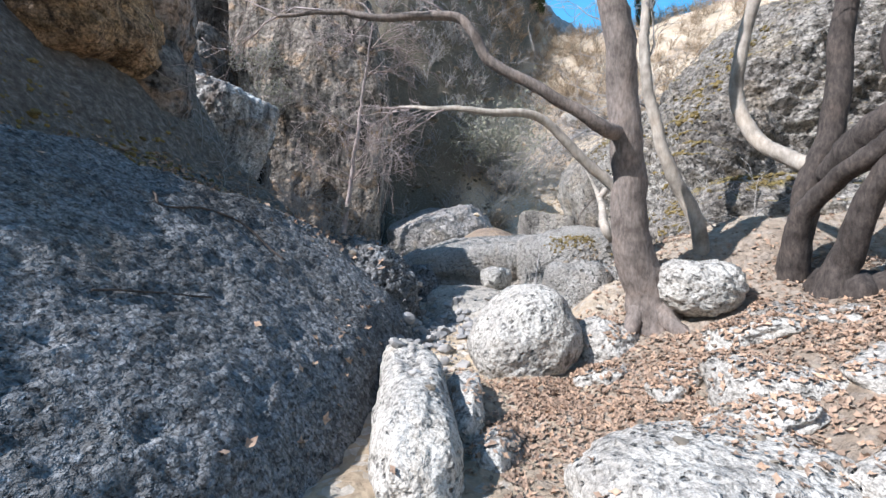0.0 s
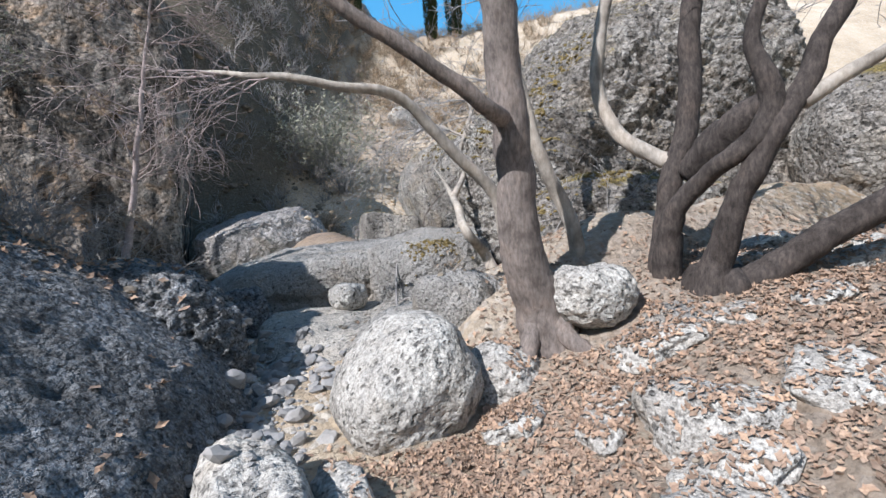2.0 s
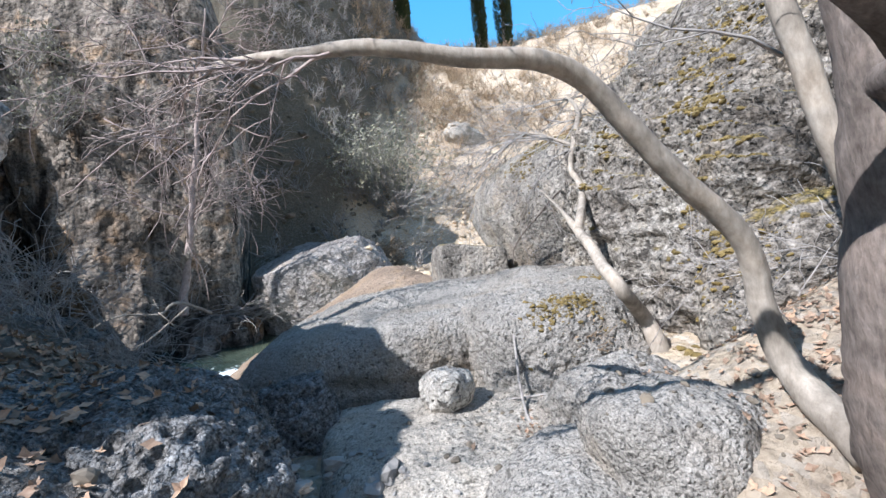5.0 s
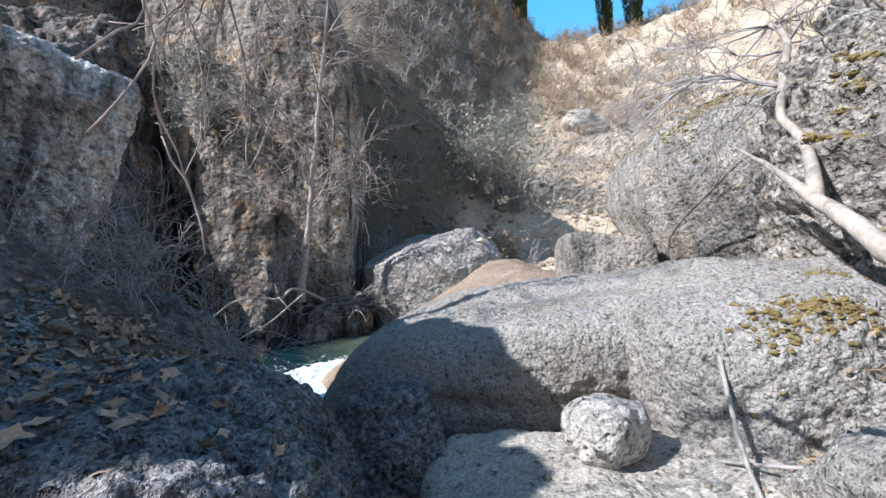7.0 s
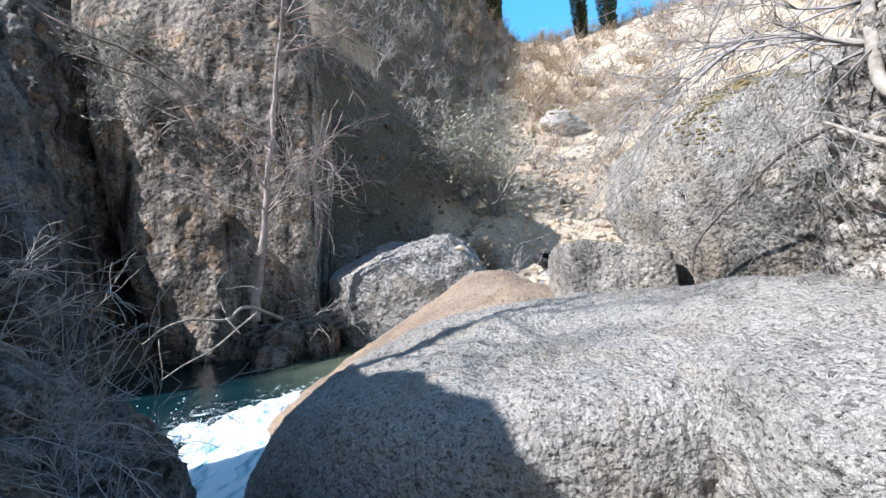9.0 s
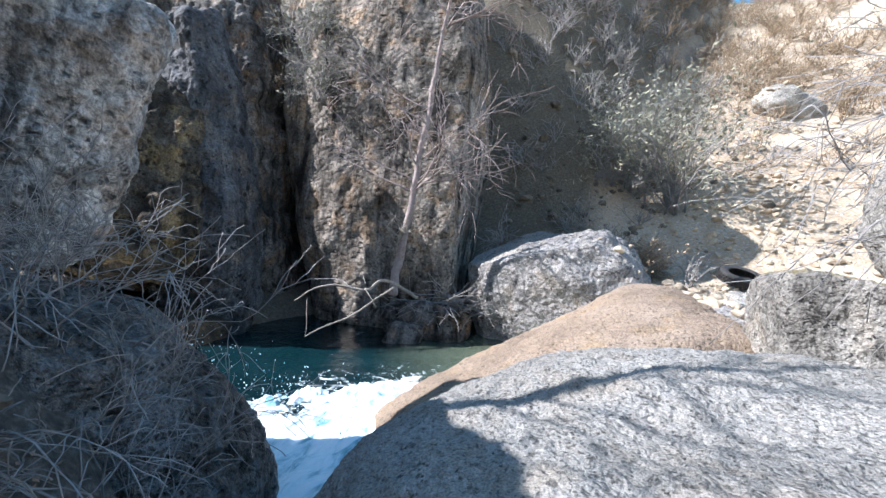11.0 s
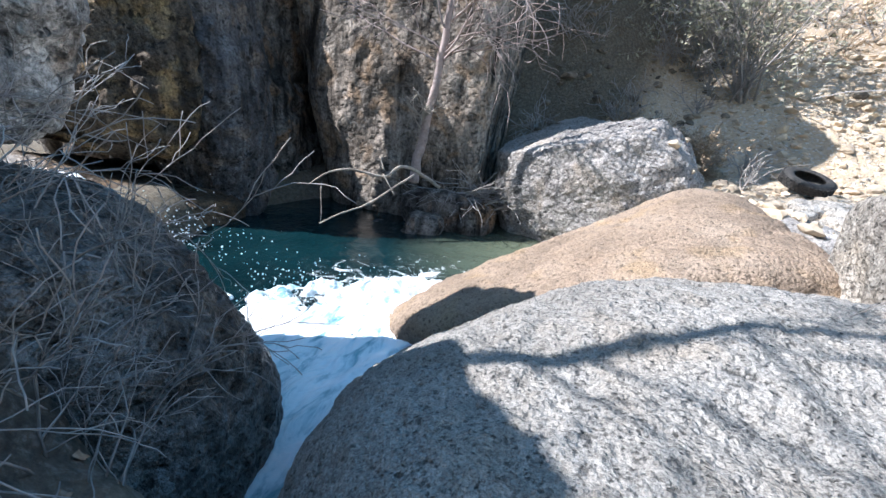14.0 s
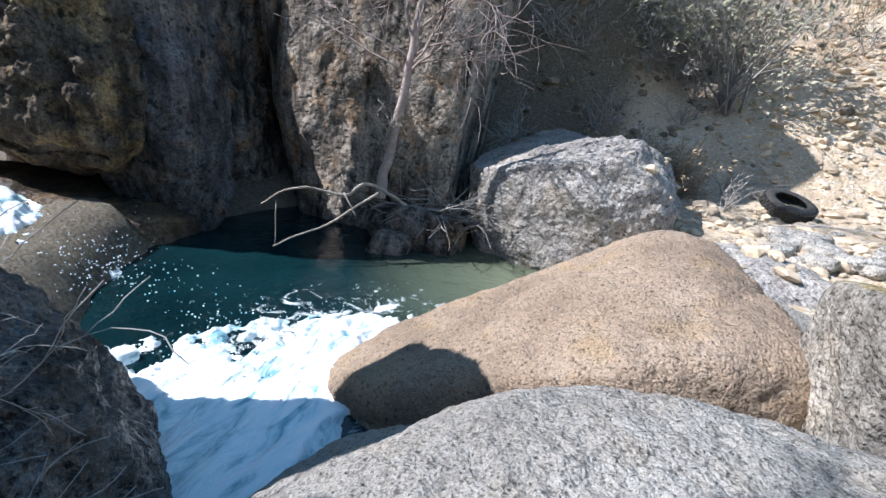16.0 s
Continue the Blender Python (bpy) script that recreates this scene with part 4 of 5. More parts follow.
build_pool()
FOAM, fnt, fbs = material("white_foam", 0.5)
fco = fnt.nodes.new("ShaderNodeTexCoord").outputs["Object"]
fmap = fnt.nodes.new("ShaderNodeMapping")
fmap.inputs["Rotation"].default_value = (0, 0, radians(20))
fmap.inputs["Scale"].default_value = (1.0, 0.35, 1.0)
fnt.links.new(fco, fmap.inputs[0])
fn = tex(fnt, "Noise", 5.0, fmap.outputs[0], Detail=9.0, Roughness=0.62, Distortion=0.7)
fnt.links.new(ramp(fnt, fn.outputs[0], [(0.34, (0.22, 0.42, 0.48)), (0.47, (0.80, 0.89, 0.91)), (0.6, (0.95, 0.96, 0.96))]), fbs.inputs["Base Color"])
bump(fnt, fbs, fn.outputs[0], 0.9, 0.08)


def build_chute():
    """White water that leaves the pool between the ledge and the wet rock and runs down into the cleft."""
    us, vs = np.linspace(0, 1, 240), np.linspace(0, 1, 140)
    U, V = np.meshgrid(us, vs)
    u, v = U.ravel(), V.ravel()
    x = (-4.6 + 2.7 * v) * (1 - u) + (-2.5 + 1.5 * v) * u
    y = (9.9 + 3.1 * v) * (1 - u) + 7.5 * u
    p = np.stack((x, y, 0 * x), 1)
    along = np.stack((1.9 * x - 0.5 * y, 0.55 * y + 0.3 * x, 0 * x), 1)
    ragged = 0.24 * fbm(p, 2.6, 5, 33, 0.6)
    rim = np.minimum(u * 1.7 + ragged, np.minimum(v, 1 - v) * 3.0 + ragged)
    z = water_level(x, y) - 0.05 + 0.15 * step(0.0, 0.3, rim) + 0.045 * fbm(along, 1.5, 5, 31, 0.55) - 0.16 * step(0.62, 1.0, u)
    z = z + 0.03 * np.sin(u * 9 + 2 * v) * step(0.2, 0.5, u)
    idx = np.arange(len(x)).reshape(len(vs), len(us))
    f = np.stack((idx[:-1, :-1], idx[:-1, 1:], idx[1:, 1:], idx[1:, :-1]), -1).reshape(-1, 4)
    return tagged(mesh_object("white_water", np.stack((x, y, z), 1), f, FOAM), "white foaming water rushing out of the pool", "water", kind="structure")


build_chute()


def build_cascade():
    us, vs = np.linspace(0, 1, 80), np.linspace(0, 1, 40)
    U, V = np.meshgrid(us, vs)
    u, v = U.ravel(), V.ravel()
    x = -9.3 + 3.7 * u
    y = 10.5 + 0.9 * v - 0.2 * u
    p = np.stack((x, y, 0 * x), 1)
    z = 1.15 - 0.55 * u - 0.5 * step(0.5, 1.0, u) + 0.1 * fbm(p, 2.5, 6, 41, 0.65) - 0.1 * v
    q = np.stack((x, y, z), 1)
    z = z + 0.015 * fbm(q, 16, 3, 6)
    idx = np.arange(len(x)).reshape(len(vs), len(us))
    f = np.stack((idx[:-1, :-1], idx[:-1, 1:], idx[1:, 1:], idx[1:, :-1]), -1).reshape(-1, 4)
    return tagged(mesh_object("cascade", np.stack((x, y, z), 1), f, FOAM), "small white cascade pouring into the pool", "water", kind="structure")


build_cascade()


def build_spray():
    rnd = random.Random(5)
    d, fc = sphere(1)
    verts, faces = [], []
    for _ in range(700):
        if rnd.random() < 0.5:
            c = np.array((rnd.gauss(-3.2, 0.5), rnd.gauss(10.6, 0.4), 0.25 + abs(rnd.gauss(0, 0.18))))
        else:
            c = np.array((rnd.gauss(-5.8, 0.8), rnd.gauss(10.7, 0.3), 0.45 + abs(rnd.gauss(0, 0.3))))
        k = len(verts)
        verts += (d * rnd.uniform(0.004, 0.014) + c).tolist()
        faces += [tuple(i + k for i in q) for q in fc.tolist()]
    return tagged(mesh_object("spray", verts, faces, FOAM), "scattered white drops of spray over the water", "water", kind="stuff")


build_spray()

# ---- trees ----
tree = thing("plane_tree", (1.85, 3.7, 0.7), "leaning bare plane tree with grey-brown bark among boulders", "tree")
limb("trunk", local(tree, [(1.98, 3.64, 0.72, 0.27), (1.88, 3.66, 1.08, 0.2), (1.74, 3.62, 1.5, 0.165), (1.68, 3.55, 2.0, 0.14), (1.62, 3.5, 2.55, 0.13), (1.55, 3.45, 3.2, 0.12), (1.42, 3.4, 3.9, 0.11), (1.3, 3.3, 4.9, 0.11), (1.2, 3.2, 6.2, 0.08)]), BARK, tree, 18, 8, 0.05, 0.03, 3)
limb("root", local(tree, [(1.97, 3.55, 0.98, 0.11), (2.0, 3.38, 0.84, 0.07), (2.06, 3.22, 0.74, 0.045), (2.15, 3.05, 0.62, 0.022)]), BARK, tree, 10, 6, 0.1, 0.04, 4)
limb("root", local(tree, [(1.8, 3.6, 0.95, 0.09), (1.68, 3.5, 0.76, 0.06), (1.6, 3.4, 0.64, 0.04), (1.52, 3.34, 0.5, 0.025)]), BARK, tree, 10, 6, 0.1, 0.04, 5)
limb("branch", local(tree, [(1.9, 3.85, 1.2, 0.085), (2.0, 4.15, 1.42, 0.072), (1.95, 4.22, 1.7, 0.06), (1.9, 4.22, 1.95, 0.056), (1.78, 4.2, 2.15, 0.054), (1.53, 4.2, 2.38, 0.052), (1.33, 4.2, 2.59, 0.049), (1.0, 4.18, 2.84, 0.045), (0.57, 4.2, 2.89, 0.038), (0.2, 4.28, 2.96, 0.032), (-0.12, 4.5, 3.03, 0.026), (-0.49, 4.95, 3.2, 0.018)]), PALE_BARK, tree, 10, 6, 0.05, 0.015, 6)
limb("branch", local(tree, [(1.62, 3.55, 2.5, 0.068), (1.36, 3.30, 2.46, 0.058), (0.86, 3.32, 2.79, 0.048), (0.47, 3.38, 3.03, 0.044), (0.30, 3.39, 3.31, 0.041), (0.09, 3.42, 3.46, 0.037), (-0.53, 3.53, 3.49, 0.031), (-0.98, 3.65, 3.62, 0.024), (-1.50, 3.78, 3.65, 0.015)]), BARK, tree, 10, 8, 0.05, 0.02, 7)
rnd = random.Random(11)
out = []
for a in ((-0.3, 4.72, 3.11), (-0.49, 4.95, 3.2), (-0.49, 4.95, 3.2), (0.1, 4.34, 2.98), (-0.12, 4.5, 3.03)):
    for _ in range(2):
        twigs(Vector(a) - tree.location, (-1, rnd.uniform(0, 0.9), rnd.uniform(-0.3, 0.4)), rnd.uniform(0.4, 0.75), 0.01, rnd, 2, out, 0.05, 0.5, 0.2, 3)
for a in ((-1.50, 3.78, 3.65), (-0.98, 3.65, 3.62), (-0.53, 3.53, 3.49), (0.09, 3.42, 3.46)):
    for _ in range(2):
        twigs(Vector(a) - tree.location, (-1, rnd.uniform(0.1, 0.9), rnd.uniform(0.1, 0.8)), rnd.uniform(0.5, 0.9), 0.011, rnd, 2, out, 0.0, 0.6, 0.2, 4)
twig_mesh("crown", out, TWIG, tree, 3)

multi = thing("multi_stemmed_tree", (3.05, 3.2, 0.8), "bare multi-stemmed plane tree with dark twisted trunks", "tree")
limb("trunk", local(multi, [(3.05, 3.4, 0.85, 0.26), (3.05, 3.50, 1.27, 0.128), (3.06, 3.49, 1.67, 0.100), (3.12, 3.43, 2.06, 0.092), (3.21, 3.35, 2.50, 0.088), (3.26, 3.30, 3.19, 0.080), (3.32, 3.24, 3.83, 0.072), (3.42, 3.08, 4.76, 0.056)]), DARK_BARK, multi, 14, 7, 0.06, 0.03, 12)
limb("pale_stem", local(multi, [(3.13, 3.42, 2.18, 0.072), (3.08, 3.57, 2.27, 0.068), (2.92, 3.81, 2.56, 0.064), (2.84, 3.92, 3.02, 0.060), (2.90, 3.86, 3.65, 0.056), (3.05, 3.73, 4.16, 0.048), (3.39, 3.46, 5.07, 0.040)]), PALE_BARK, multi, 12, 7, 0.04, 0.02, 13)
limb("stem", local(multi, [(2.97, 3.44, 1.09, 0.128), (2.91, 3.29, 1.66, 0.088), (2.91, 3.15, 1.92, 0.072), (2.95, 2.87, 2.09, 0.068), (3.07, 2.72, 2.24, 0.080), (3.07, 2.65, 2.49, 0.072), (2.99, 2.70, 2.83, 0.048), (3.07, 2.64, 3.19, 0.040), (3.19, 2.54, 3.62, 0.032)]), DARK_BARK, multi, 12, 7, 0.07, 0.03, 14)
limb("stem", local(multi, [(2.97, 3.07, 1.06, 0.160), (2.97, 3.00, 1.37, 0.104), (2.99, 2.85, 1.79, 0.080), (3.04, 2.70, 2.13, 0.080), (3.22, 2.54, 2.51, 0.068), (3.48, 2.34, 3.13, 0.056), (3.69, 2.18, 3.62, 0.040)]), DARK_BARK, multi, 12, 7, 0.07, 0.03, 15)
limb("branch", local(multi, [(3.20, 2.56, 2.39, 0.056), (3.57, 2.29, 2.64, 0.040), (3.88, 2.05, 2.86, 0.036), (4.31, 1.74, 3.16, 0.028), (4.67, 1.46, 3.51, 0.016)]), PALE_BARK, multi, 10, 6, 0.05, 0.02, 16)
limb("leaning_trunk", local(multi, [(3.03, 2.96, 1.10, 0.152), (3.22, 2.82, 1.26, 0.112), (3.44, 2.60, 1.49, 0.096), (3.72, 2.26, 1.77, 0.088), (3.90, 2.00, 1.98, 0.080), (4.04, 1.71, 2.37, 0.072), (4.15, 1.36, 2.79, 0.056)]), DARK_BARK, multi, 12, 7, 0.06, 0.03, 17)
limb("dark_limb", local(multi, [(3.16, 3.34, 2.09, 0.096), (3.18, 3.07, 2.23, 0.160), (3.14, 2.85, 2.35, 0.128), (3.12, 2.68, 2.42, 0.080)]), DARK_BARK, multi, 12, 6, 0.06, 0.03, 18)
rock("burl", (0, 0, 0), (0.26, 0.24, 0.3), (0, 0, 20), DARK_BARK, "", 2.4, 0.2, 0.02, 10, 4, 70)
burl = scene.collection.objects["burl"]
burl.parent = multi
burl.location = Vector((3.1, 3.1, 1.05)) - multi.location
del burl["category"]
rnd = random.Random(21)
out = []
for a, w, n in (((4.31, 1.74, 3.16), (0.8, -0.4, 0.5), 5), ((3.88, 2.05, 2.86), (0.6, 0.2, 0.7), 4), ((3.65, 2.21, 3.55), (0.4, 0.3, 0.8), 5), ((3.19, 2.54, 3.62), (-0.1, 0.4, 0.8), 5), ((4.67, 1.46, 3.51), (0.6, -0.4, 0.4), 4)):
    for _ in range(n):
        twigs(Vector(a) - multi.location, Vector(w) + Vector((rnd.gauss(0, 0.4), rnd.gauss(0, 0.4), rnd.gauss(0, 0.3))), rnd.uniform(0.8, 1.5), 0.018, rnd, 2, out, -0.02, 0.55, 0.2, 5)
twig_mesh("crown", out, GREY_TWIG, multi, 3)

sap = thing("pale_sapling", (2.6, 4.0, 1.1), "pale smooth curved stem beside the boulder", "tree")
limb("trunk", local(sap, [(2.6, 4.0, 1.05, 0.09), (2.57, 4.0, 1.4, 0.075), (2.46, 4.0, 1.9, 0.07), (2.28, 4.0, 2.25, 0.06), (2.12, 4.02, 2.72, 0.055), (2.05, 4.1, 3.4, 0.05), (2.12, 4.2, 4.2, 0.04), (2.0, 4.3, 5.0, 0.025)]), PALE_BARK, sap, 10, 7, 0.04, 0.02, 22)
out = []
for k in range(8):
    twigs((-0.5, 0.1, 1.8 + 0.25 * k), (rnd.uniform(-1, 0.6), rnd.uniform(-0.2, 0.8), 0.6), 0.9, 0.012, rnd, 2, out, 0, 0.6, 0.25, 4)
twig_mesh("crown", out, GREY_TWIG, sap, 3)

slope_tree = thing("crooked_pale_tree", (2.55, 5.8, 1.35), "crooked pale tree leaning over the grey ledge", "tree")
limb("trunk", local(slope_tree, [(2.75, 5.8, 0.9, 0.11), (2.63, 5.76, 1.25, 0.082), (2.55, 5.8, 1.5, 0.068), (2.26, 5.64, 1.76, 0.061), (2.34, 5.97, 1.99, 0.058), (2.45, 6.40, 2.28, 0.048), (2.47, 6.75, 2.58, 0.024), (2.47, 7.19, 2.91, 0.005)]), PALE_BARK, slope_tree, 10, 7, 0.05, 0.02, 24)
limb("stem", local(slope_tree, [(2.44, 6.45, 2.33, 0.051), (2.91, 7.01, 2.84, 0.041), (3.00, 7.29, 3.22, 0.037), (3.40, 7.60, 3.98, 0.034), (3.42, 7.79, 4.28, 0.020)]), PALE_BARK, slope_tree, 10, 7, 0.05, 0.02, 25)
limb("dead_limb", local(slope_tree, [(3.80, 8.22, 3.27, 0.020), (3.55, 8.64, 3.06, 0.015), (3.00, 9.08, 2.39, 0.014), (2.93, 9.20, 2.00, 0.008)]), BARK, slope_tree, 8, 6, 0.06, 0.02, 26)
limb("branch", local(slope_tree, [(3.21, 7.44, 3.49, 0.027), (2.98, 7.59, 3.64, 0.020), (2.71, 7.83, 3.81, 0.015), (2.33, 8.02, 3.53, 0.008)]), PALE_BARK, slope_tree, 8, 6, 0.06, 0.02, 27)
rnd = random.Random(27)
out = []
for a in ((3.42, 7.79, 4.28), (3.21, 7.44, 3.49), (2.71, 7.83, 3.81), (3.39, 7.60, 3.92), (2.98, 7.59, 3.64)):
    for _ in range(4):
        twigs(Vector(a) - slope_tree.location, (-1 + rnd.gauss(0, 0.3), rnd.uniform(-0.2, 0.8), rnd.uniform(-0.35, 0.35)), rnd.uniform(0.8, 1.5), 0.013, rnd, 2, out, 0.03, 0.5, 0.2, 5)
for a in ((3.42, 7.79, 4.28), (3.40, 7.60, 3.98)):
    for _ in range(3):
        twigs(Vector(a) - slope_tree.location, (0.8, rnd.uniform(-0.4, 0.6), rnd.uniform(0.0, 0.8)), rnd.uniform(0.8, 1.4), 0.012, rnd, 2, out, 0.02, 0.5, 0.2, 5)
twig_mesh("crown", out, GREY_TWIG, slope_tree, 3)

young = thing("small_bare_tree", (-3.75, 14.75, 1.6), "small bare tree with drooping fine twigs against the pillar", "tree")
limb("trunk", local(young, [(-3.8, 14.75, 1.5, 0.120), (-3.72, 14.75, 2.2, 0.098), (-3.45, 14.75, 4.3, 0.075), (-3.2, 14.75, 6.2, 0.060), (-3.05, 14.7, 7.6, 0.045), (-2.75, 14.6, 9.6, 0.022)]), TWIG, young, 10, 8, 0.05, 0.035, 30)
rnd = random.Random(31)
out = []
for k in range(20):
    h = rnd.uniform(0.3, 1.0)
    base = Vector((-3.75 + 1.0 * h, 14.75, 1.6 + 7.6 * h)) - young.location
    a = rnd.uniform(-0.3, 0.9) if rnd.random() < 0.6 else rnd.uniform(2.0, 3.6)
    lift = 0.55 if h < 0.45 else 0.3
    twigs(base, (math.cos(a), -0.35 + rnd.gauss(0, 0.35), lift), rnd.uniform(1.2, 2.2) * (1.1 - 0.35 * h), 0.028, rnd, 2, out, 0.05, 0.55, 0.16, 4, 0.007)
twig_mesh("crown", out, TWIG, young, 3)
out = []
for k in range(10):
    twigs((0.02, -0.05, 1.2 + rnd.uniform(-0.2, 0.2)), (rnd.uniform(-1, 1), -0.5, 0.6), 0.5, 0.02, rnd, 1, out, 0, 0.4, 0.2, 3, 0.007)
twig_mesh("young_growth", out, PALE_BARK, young, 3)


# mostly out of view; added here so branch shadows reach the ledge
bank_tree = thing("bank_tree", (-4.7, 6.2, 3.2), "bare tree on the ridge, mostly unseen, casting branch shadows on the ledge", "tree")
limb("trunk", [(0, 0, -0.8, 0.08), (0.05, 0, 1.5, 0.06), (0.1, 0.1, 3.2, 0.045), (0.15, 0.1, 5.2, 0.02)], BARK, bank_tree, 8, 6, 0.06, 0.08, 33)
rnd = random.Random(34)
out = []
for k in range(9):
    h = 2.4 + 0.3 * k
    a = rnd.uniform(0, 6.28)
    twigs((0.08, 0.05, h), (math.cos(a), math.sin(a), 0.5), rnd.uniform(0.8, 1.5), 0.02, rnd, 2, out, 0.0, 0.5, 0.2, 4, 0.004)
twig_mesh("crown", out, GREY_TWIG, bank_tree, 3)


# ---- shrubs ----
def bush(name, at, size, label, count, leaf_mat, twig_mat, seed, leaf=0.05, leaves=1500, up=1.0, depth=2):
    """A shrub: branching twigs from one foot, with small leaves at their ends."""
    rnd = random.Random(seed)
    ob = thing(name, at, label, "shrub")
    out = []
    for _ in range(count):
        twigs((rnd.gauss(0, 0.12) * size[0], rnd.gauss(0, 0.12) * size[1], -0.15), (rnd.gauss(0, 0.6) * size[0] / size[2], rnd.gauss(0, 0.6) * size[1] / size[2], up), size[2] * rnd.uniform(0.6, 1.0), 0.012 * size[2], rnd, depth, out, 0.0, 0.45, 0.18, 4, 0.004)
    twig_mesh("branchwork", out, twig_mat, ob, 3)
    if leaf_mat:
        tips = [p for pts, _ in out for p in pts[2:]]
        verts, faces = [], []
        for _ in range(leaves):
            c = Vector(rnd.choice(tips)) + Vector((rnd.gauss(0, 0.06), rnd.gauss(0, 0.06), rnd.gauss(0, 0.06)))
            a = Vector((rnd.gauss(0, 1), rnd.gauss(0, 1), rnd.gauss(0, 1))).normalized()
            b = a.orthogonal().normalized() * 0.4
            s = leaf * rnd.uniform(0.6, 1.4)
            k = len(verts)
            verts += [(c - a * s)[:], (c + b * s)[:], (c + a * s)[:], (c - b * s)[:]]
            faces.append((k, k + 1, k + 2, k + 3))
        mesh_object("foliage", verts, faces, leaf_mat, ob)
    return ob


def on(x, y, sink=0.0):
    p = drop(x, y)[0]
    return (p.x, p.y, p.z - sink)


bush("grey_green_bush", on(3.4, 21.5), (1.5, 1.2, 3.4), "grey-green spiky bush on the sunny slope", 22, GREEN, GREY_TWIG, 50, 0.075, 4200)
bush("grey_green_bush", on(2.3, 22.5), (0.8, 0.8, 2.6), "grey-green spiky bush at the edge of the shade", 18, GREEN, GREY_TWIG, 51, 0.075, 2200)
bush("dry_bush", on(1.8, 18.6), (1.5, 0.8, 1.1), "tangled dry brown bush behind the pale boulder", 40, DRY_BRUSH, DRY_BRUSH, 52, 0.05, 1500)
bush("dry_bush", on(0.6, 19.4), (1.5, 0.8, 1.0), "low tangled dry bush on the slope", 30, DRY_BRUSH, DRY_BRUSH, 53, 0.05, 900)
bush("cliff_shrub", (-6.4, 14.9, 6.4), (0.8, 0.5, 1.1), "grey shrub growing on the rock pillar", 18, GREEN, GREY_TWIG, 54, 0.05, 700)
bush("cliff_shrub", (-7.0, 15.0, 7.9), (0.9, 0.5, 1.0), "grey shrub growing high on the rock pillar", 16, GREEN, GREY_TWIG, 55, 0.05, 600)
bush("grass_tuft", (2.05, 5.95, 1.42), (0.35, 0.3, 0.22), "dry yellow grass tuft on the ledge", 60, DRY_BRUSH, DRY_BRUSH, 56, 0.02, 300, 0.7, 1)


def arching(name, feet, label, count, seed, way, length):
    """A thicket of long bare arching twigs."""
    rnd = random.Random(seed)
    ob = thing(name, on(*feet[0]), label, "shrub")
    out = []
    for _ in range(count):
        fx, fy = rnd.choice(feet)
        p = drop(fx + rnd.gauss(0, 0.18), fy + rnd.gauss(0, 0.18))[0] - ob.location - Vector((0, 0, 0.05))
        w = Vector(way) + Vector((rnd.gauss(0, 0.55), rnd.gauss(0, 0.55), rnd.gauss(0, 0.3)))
        twigs(p, w, length * rnd.uniform(0.5, 1.1), 0.008, rnd, 2, out, 0.06, 0.45, 0.17, 3, 0.0028)
    tagged(twig_mesh("branchwork", out, GREY_TWIG, ob, 3), kind="stuff")
    return ob


arching("bare_thicket", [(-1.7, 7.2), (-1.95, 7.4), (-2.2, 7.6), (-2.0, 7.0)], "tangled bare grey thicket on the shaded bank", 44, 60, (-0.25, -0.2, 0.7), 0.7)
arching("bare_thicket", [(-2.6, 7.2), (-2.8, 7.4), (-2.5, 7.0)], "tangled bare grey thicket above the water", 40, 61, (-0.2, -0.15, 0.7), 0.7)
arching("bare_thicket", [(-3.2, 6.0), (-3.0, 5.5), (-3.1, 6.5)], "bare grey twigs on the upper bank", 16, 62, (0.3, 0.2, 0.8), 0.5)
arching("bare_shrub", [(3.1, 4.6), (3.6, 7.0)], "bare twigs beside the mossy rock", 16, 64, (-0.3, 0, 0.9), 0.9)

# ---- far trees on the crest ----
for cx, cy, hgt, rad in ((15.9, 40.0, 15.0, 0.62), (18.5, 40.0, 15.0, 0.8), (8.6, 42.0, 12.0, 0.7)):
    base = on(cx, cy, 0.3)
    cyp = thing("cypress", base, "tall dark narrow cypress on the crest", "tree", "cypresses on the crest")
    limb("trunk", [(0, 0, 0, 0.3), (0, 0, hgt * 0.9, 0.08)], BARK, cyp, 8, 6, 0.1, 0.05, 70)
    rnd = random.Random(int(cx * 10))
    verts, faces = [], []
    for _ in range(6500):
        h = rnd.uniform(0.02, 1.0)
        a = rnd.uniform(0, 6.283)
        rr = rad * (0.85 + 0.25 * math.sin(h * 9 + a * 2)) * (1 - h ** 4) * rnd.uniform(0.7, 1.05)
        c = Vector((rr * math.cos(a), rr * math.sin(a), h * hgt))
        w = Vector((math.cos(a) * 0.5, math.sin(a) * 0.5, 1)) + Vector((rnd.gauss(0, 0.3), rnd.gauss(0, 0.3), 0))
        b = w.orthogonal().normalized() * 0.09
        k = len(verts)
        verts += [(c - w * 0.12)[:], (c + b)[:], (c + w * 0.2)[:], (c - b)[:]]
        faces.append((k, k + 1, k + 2, k + 3))
    mesh_object("crown", verts, faces, CYPRESS, cyp)


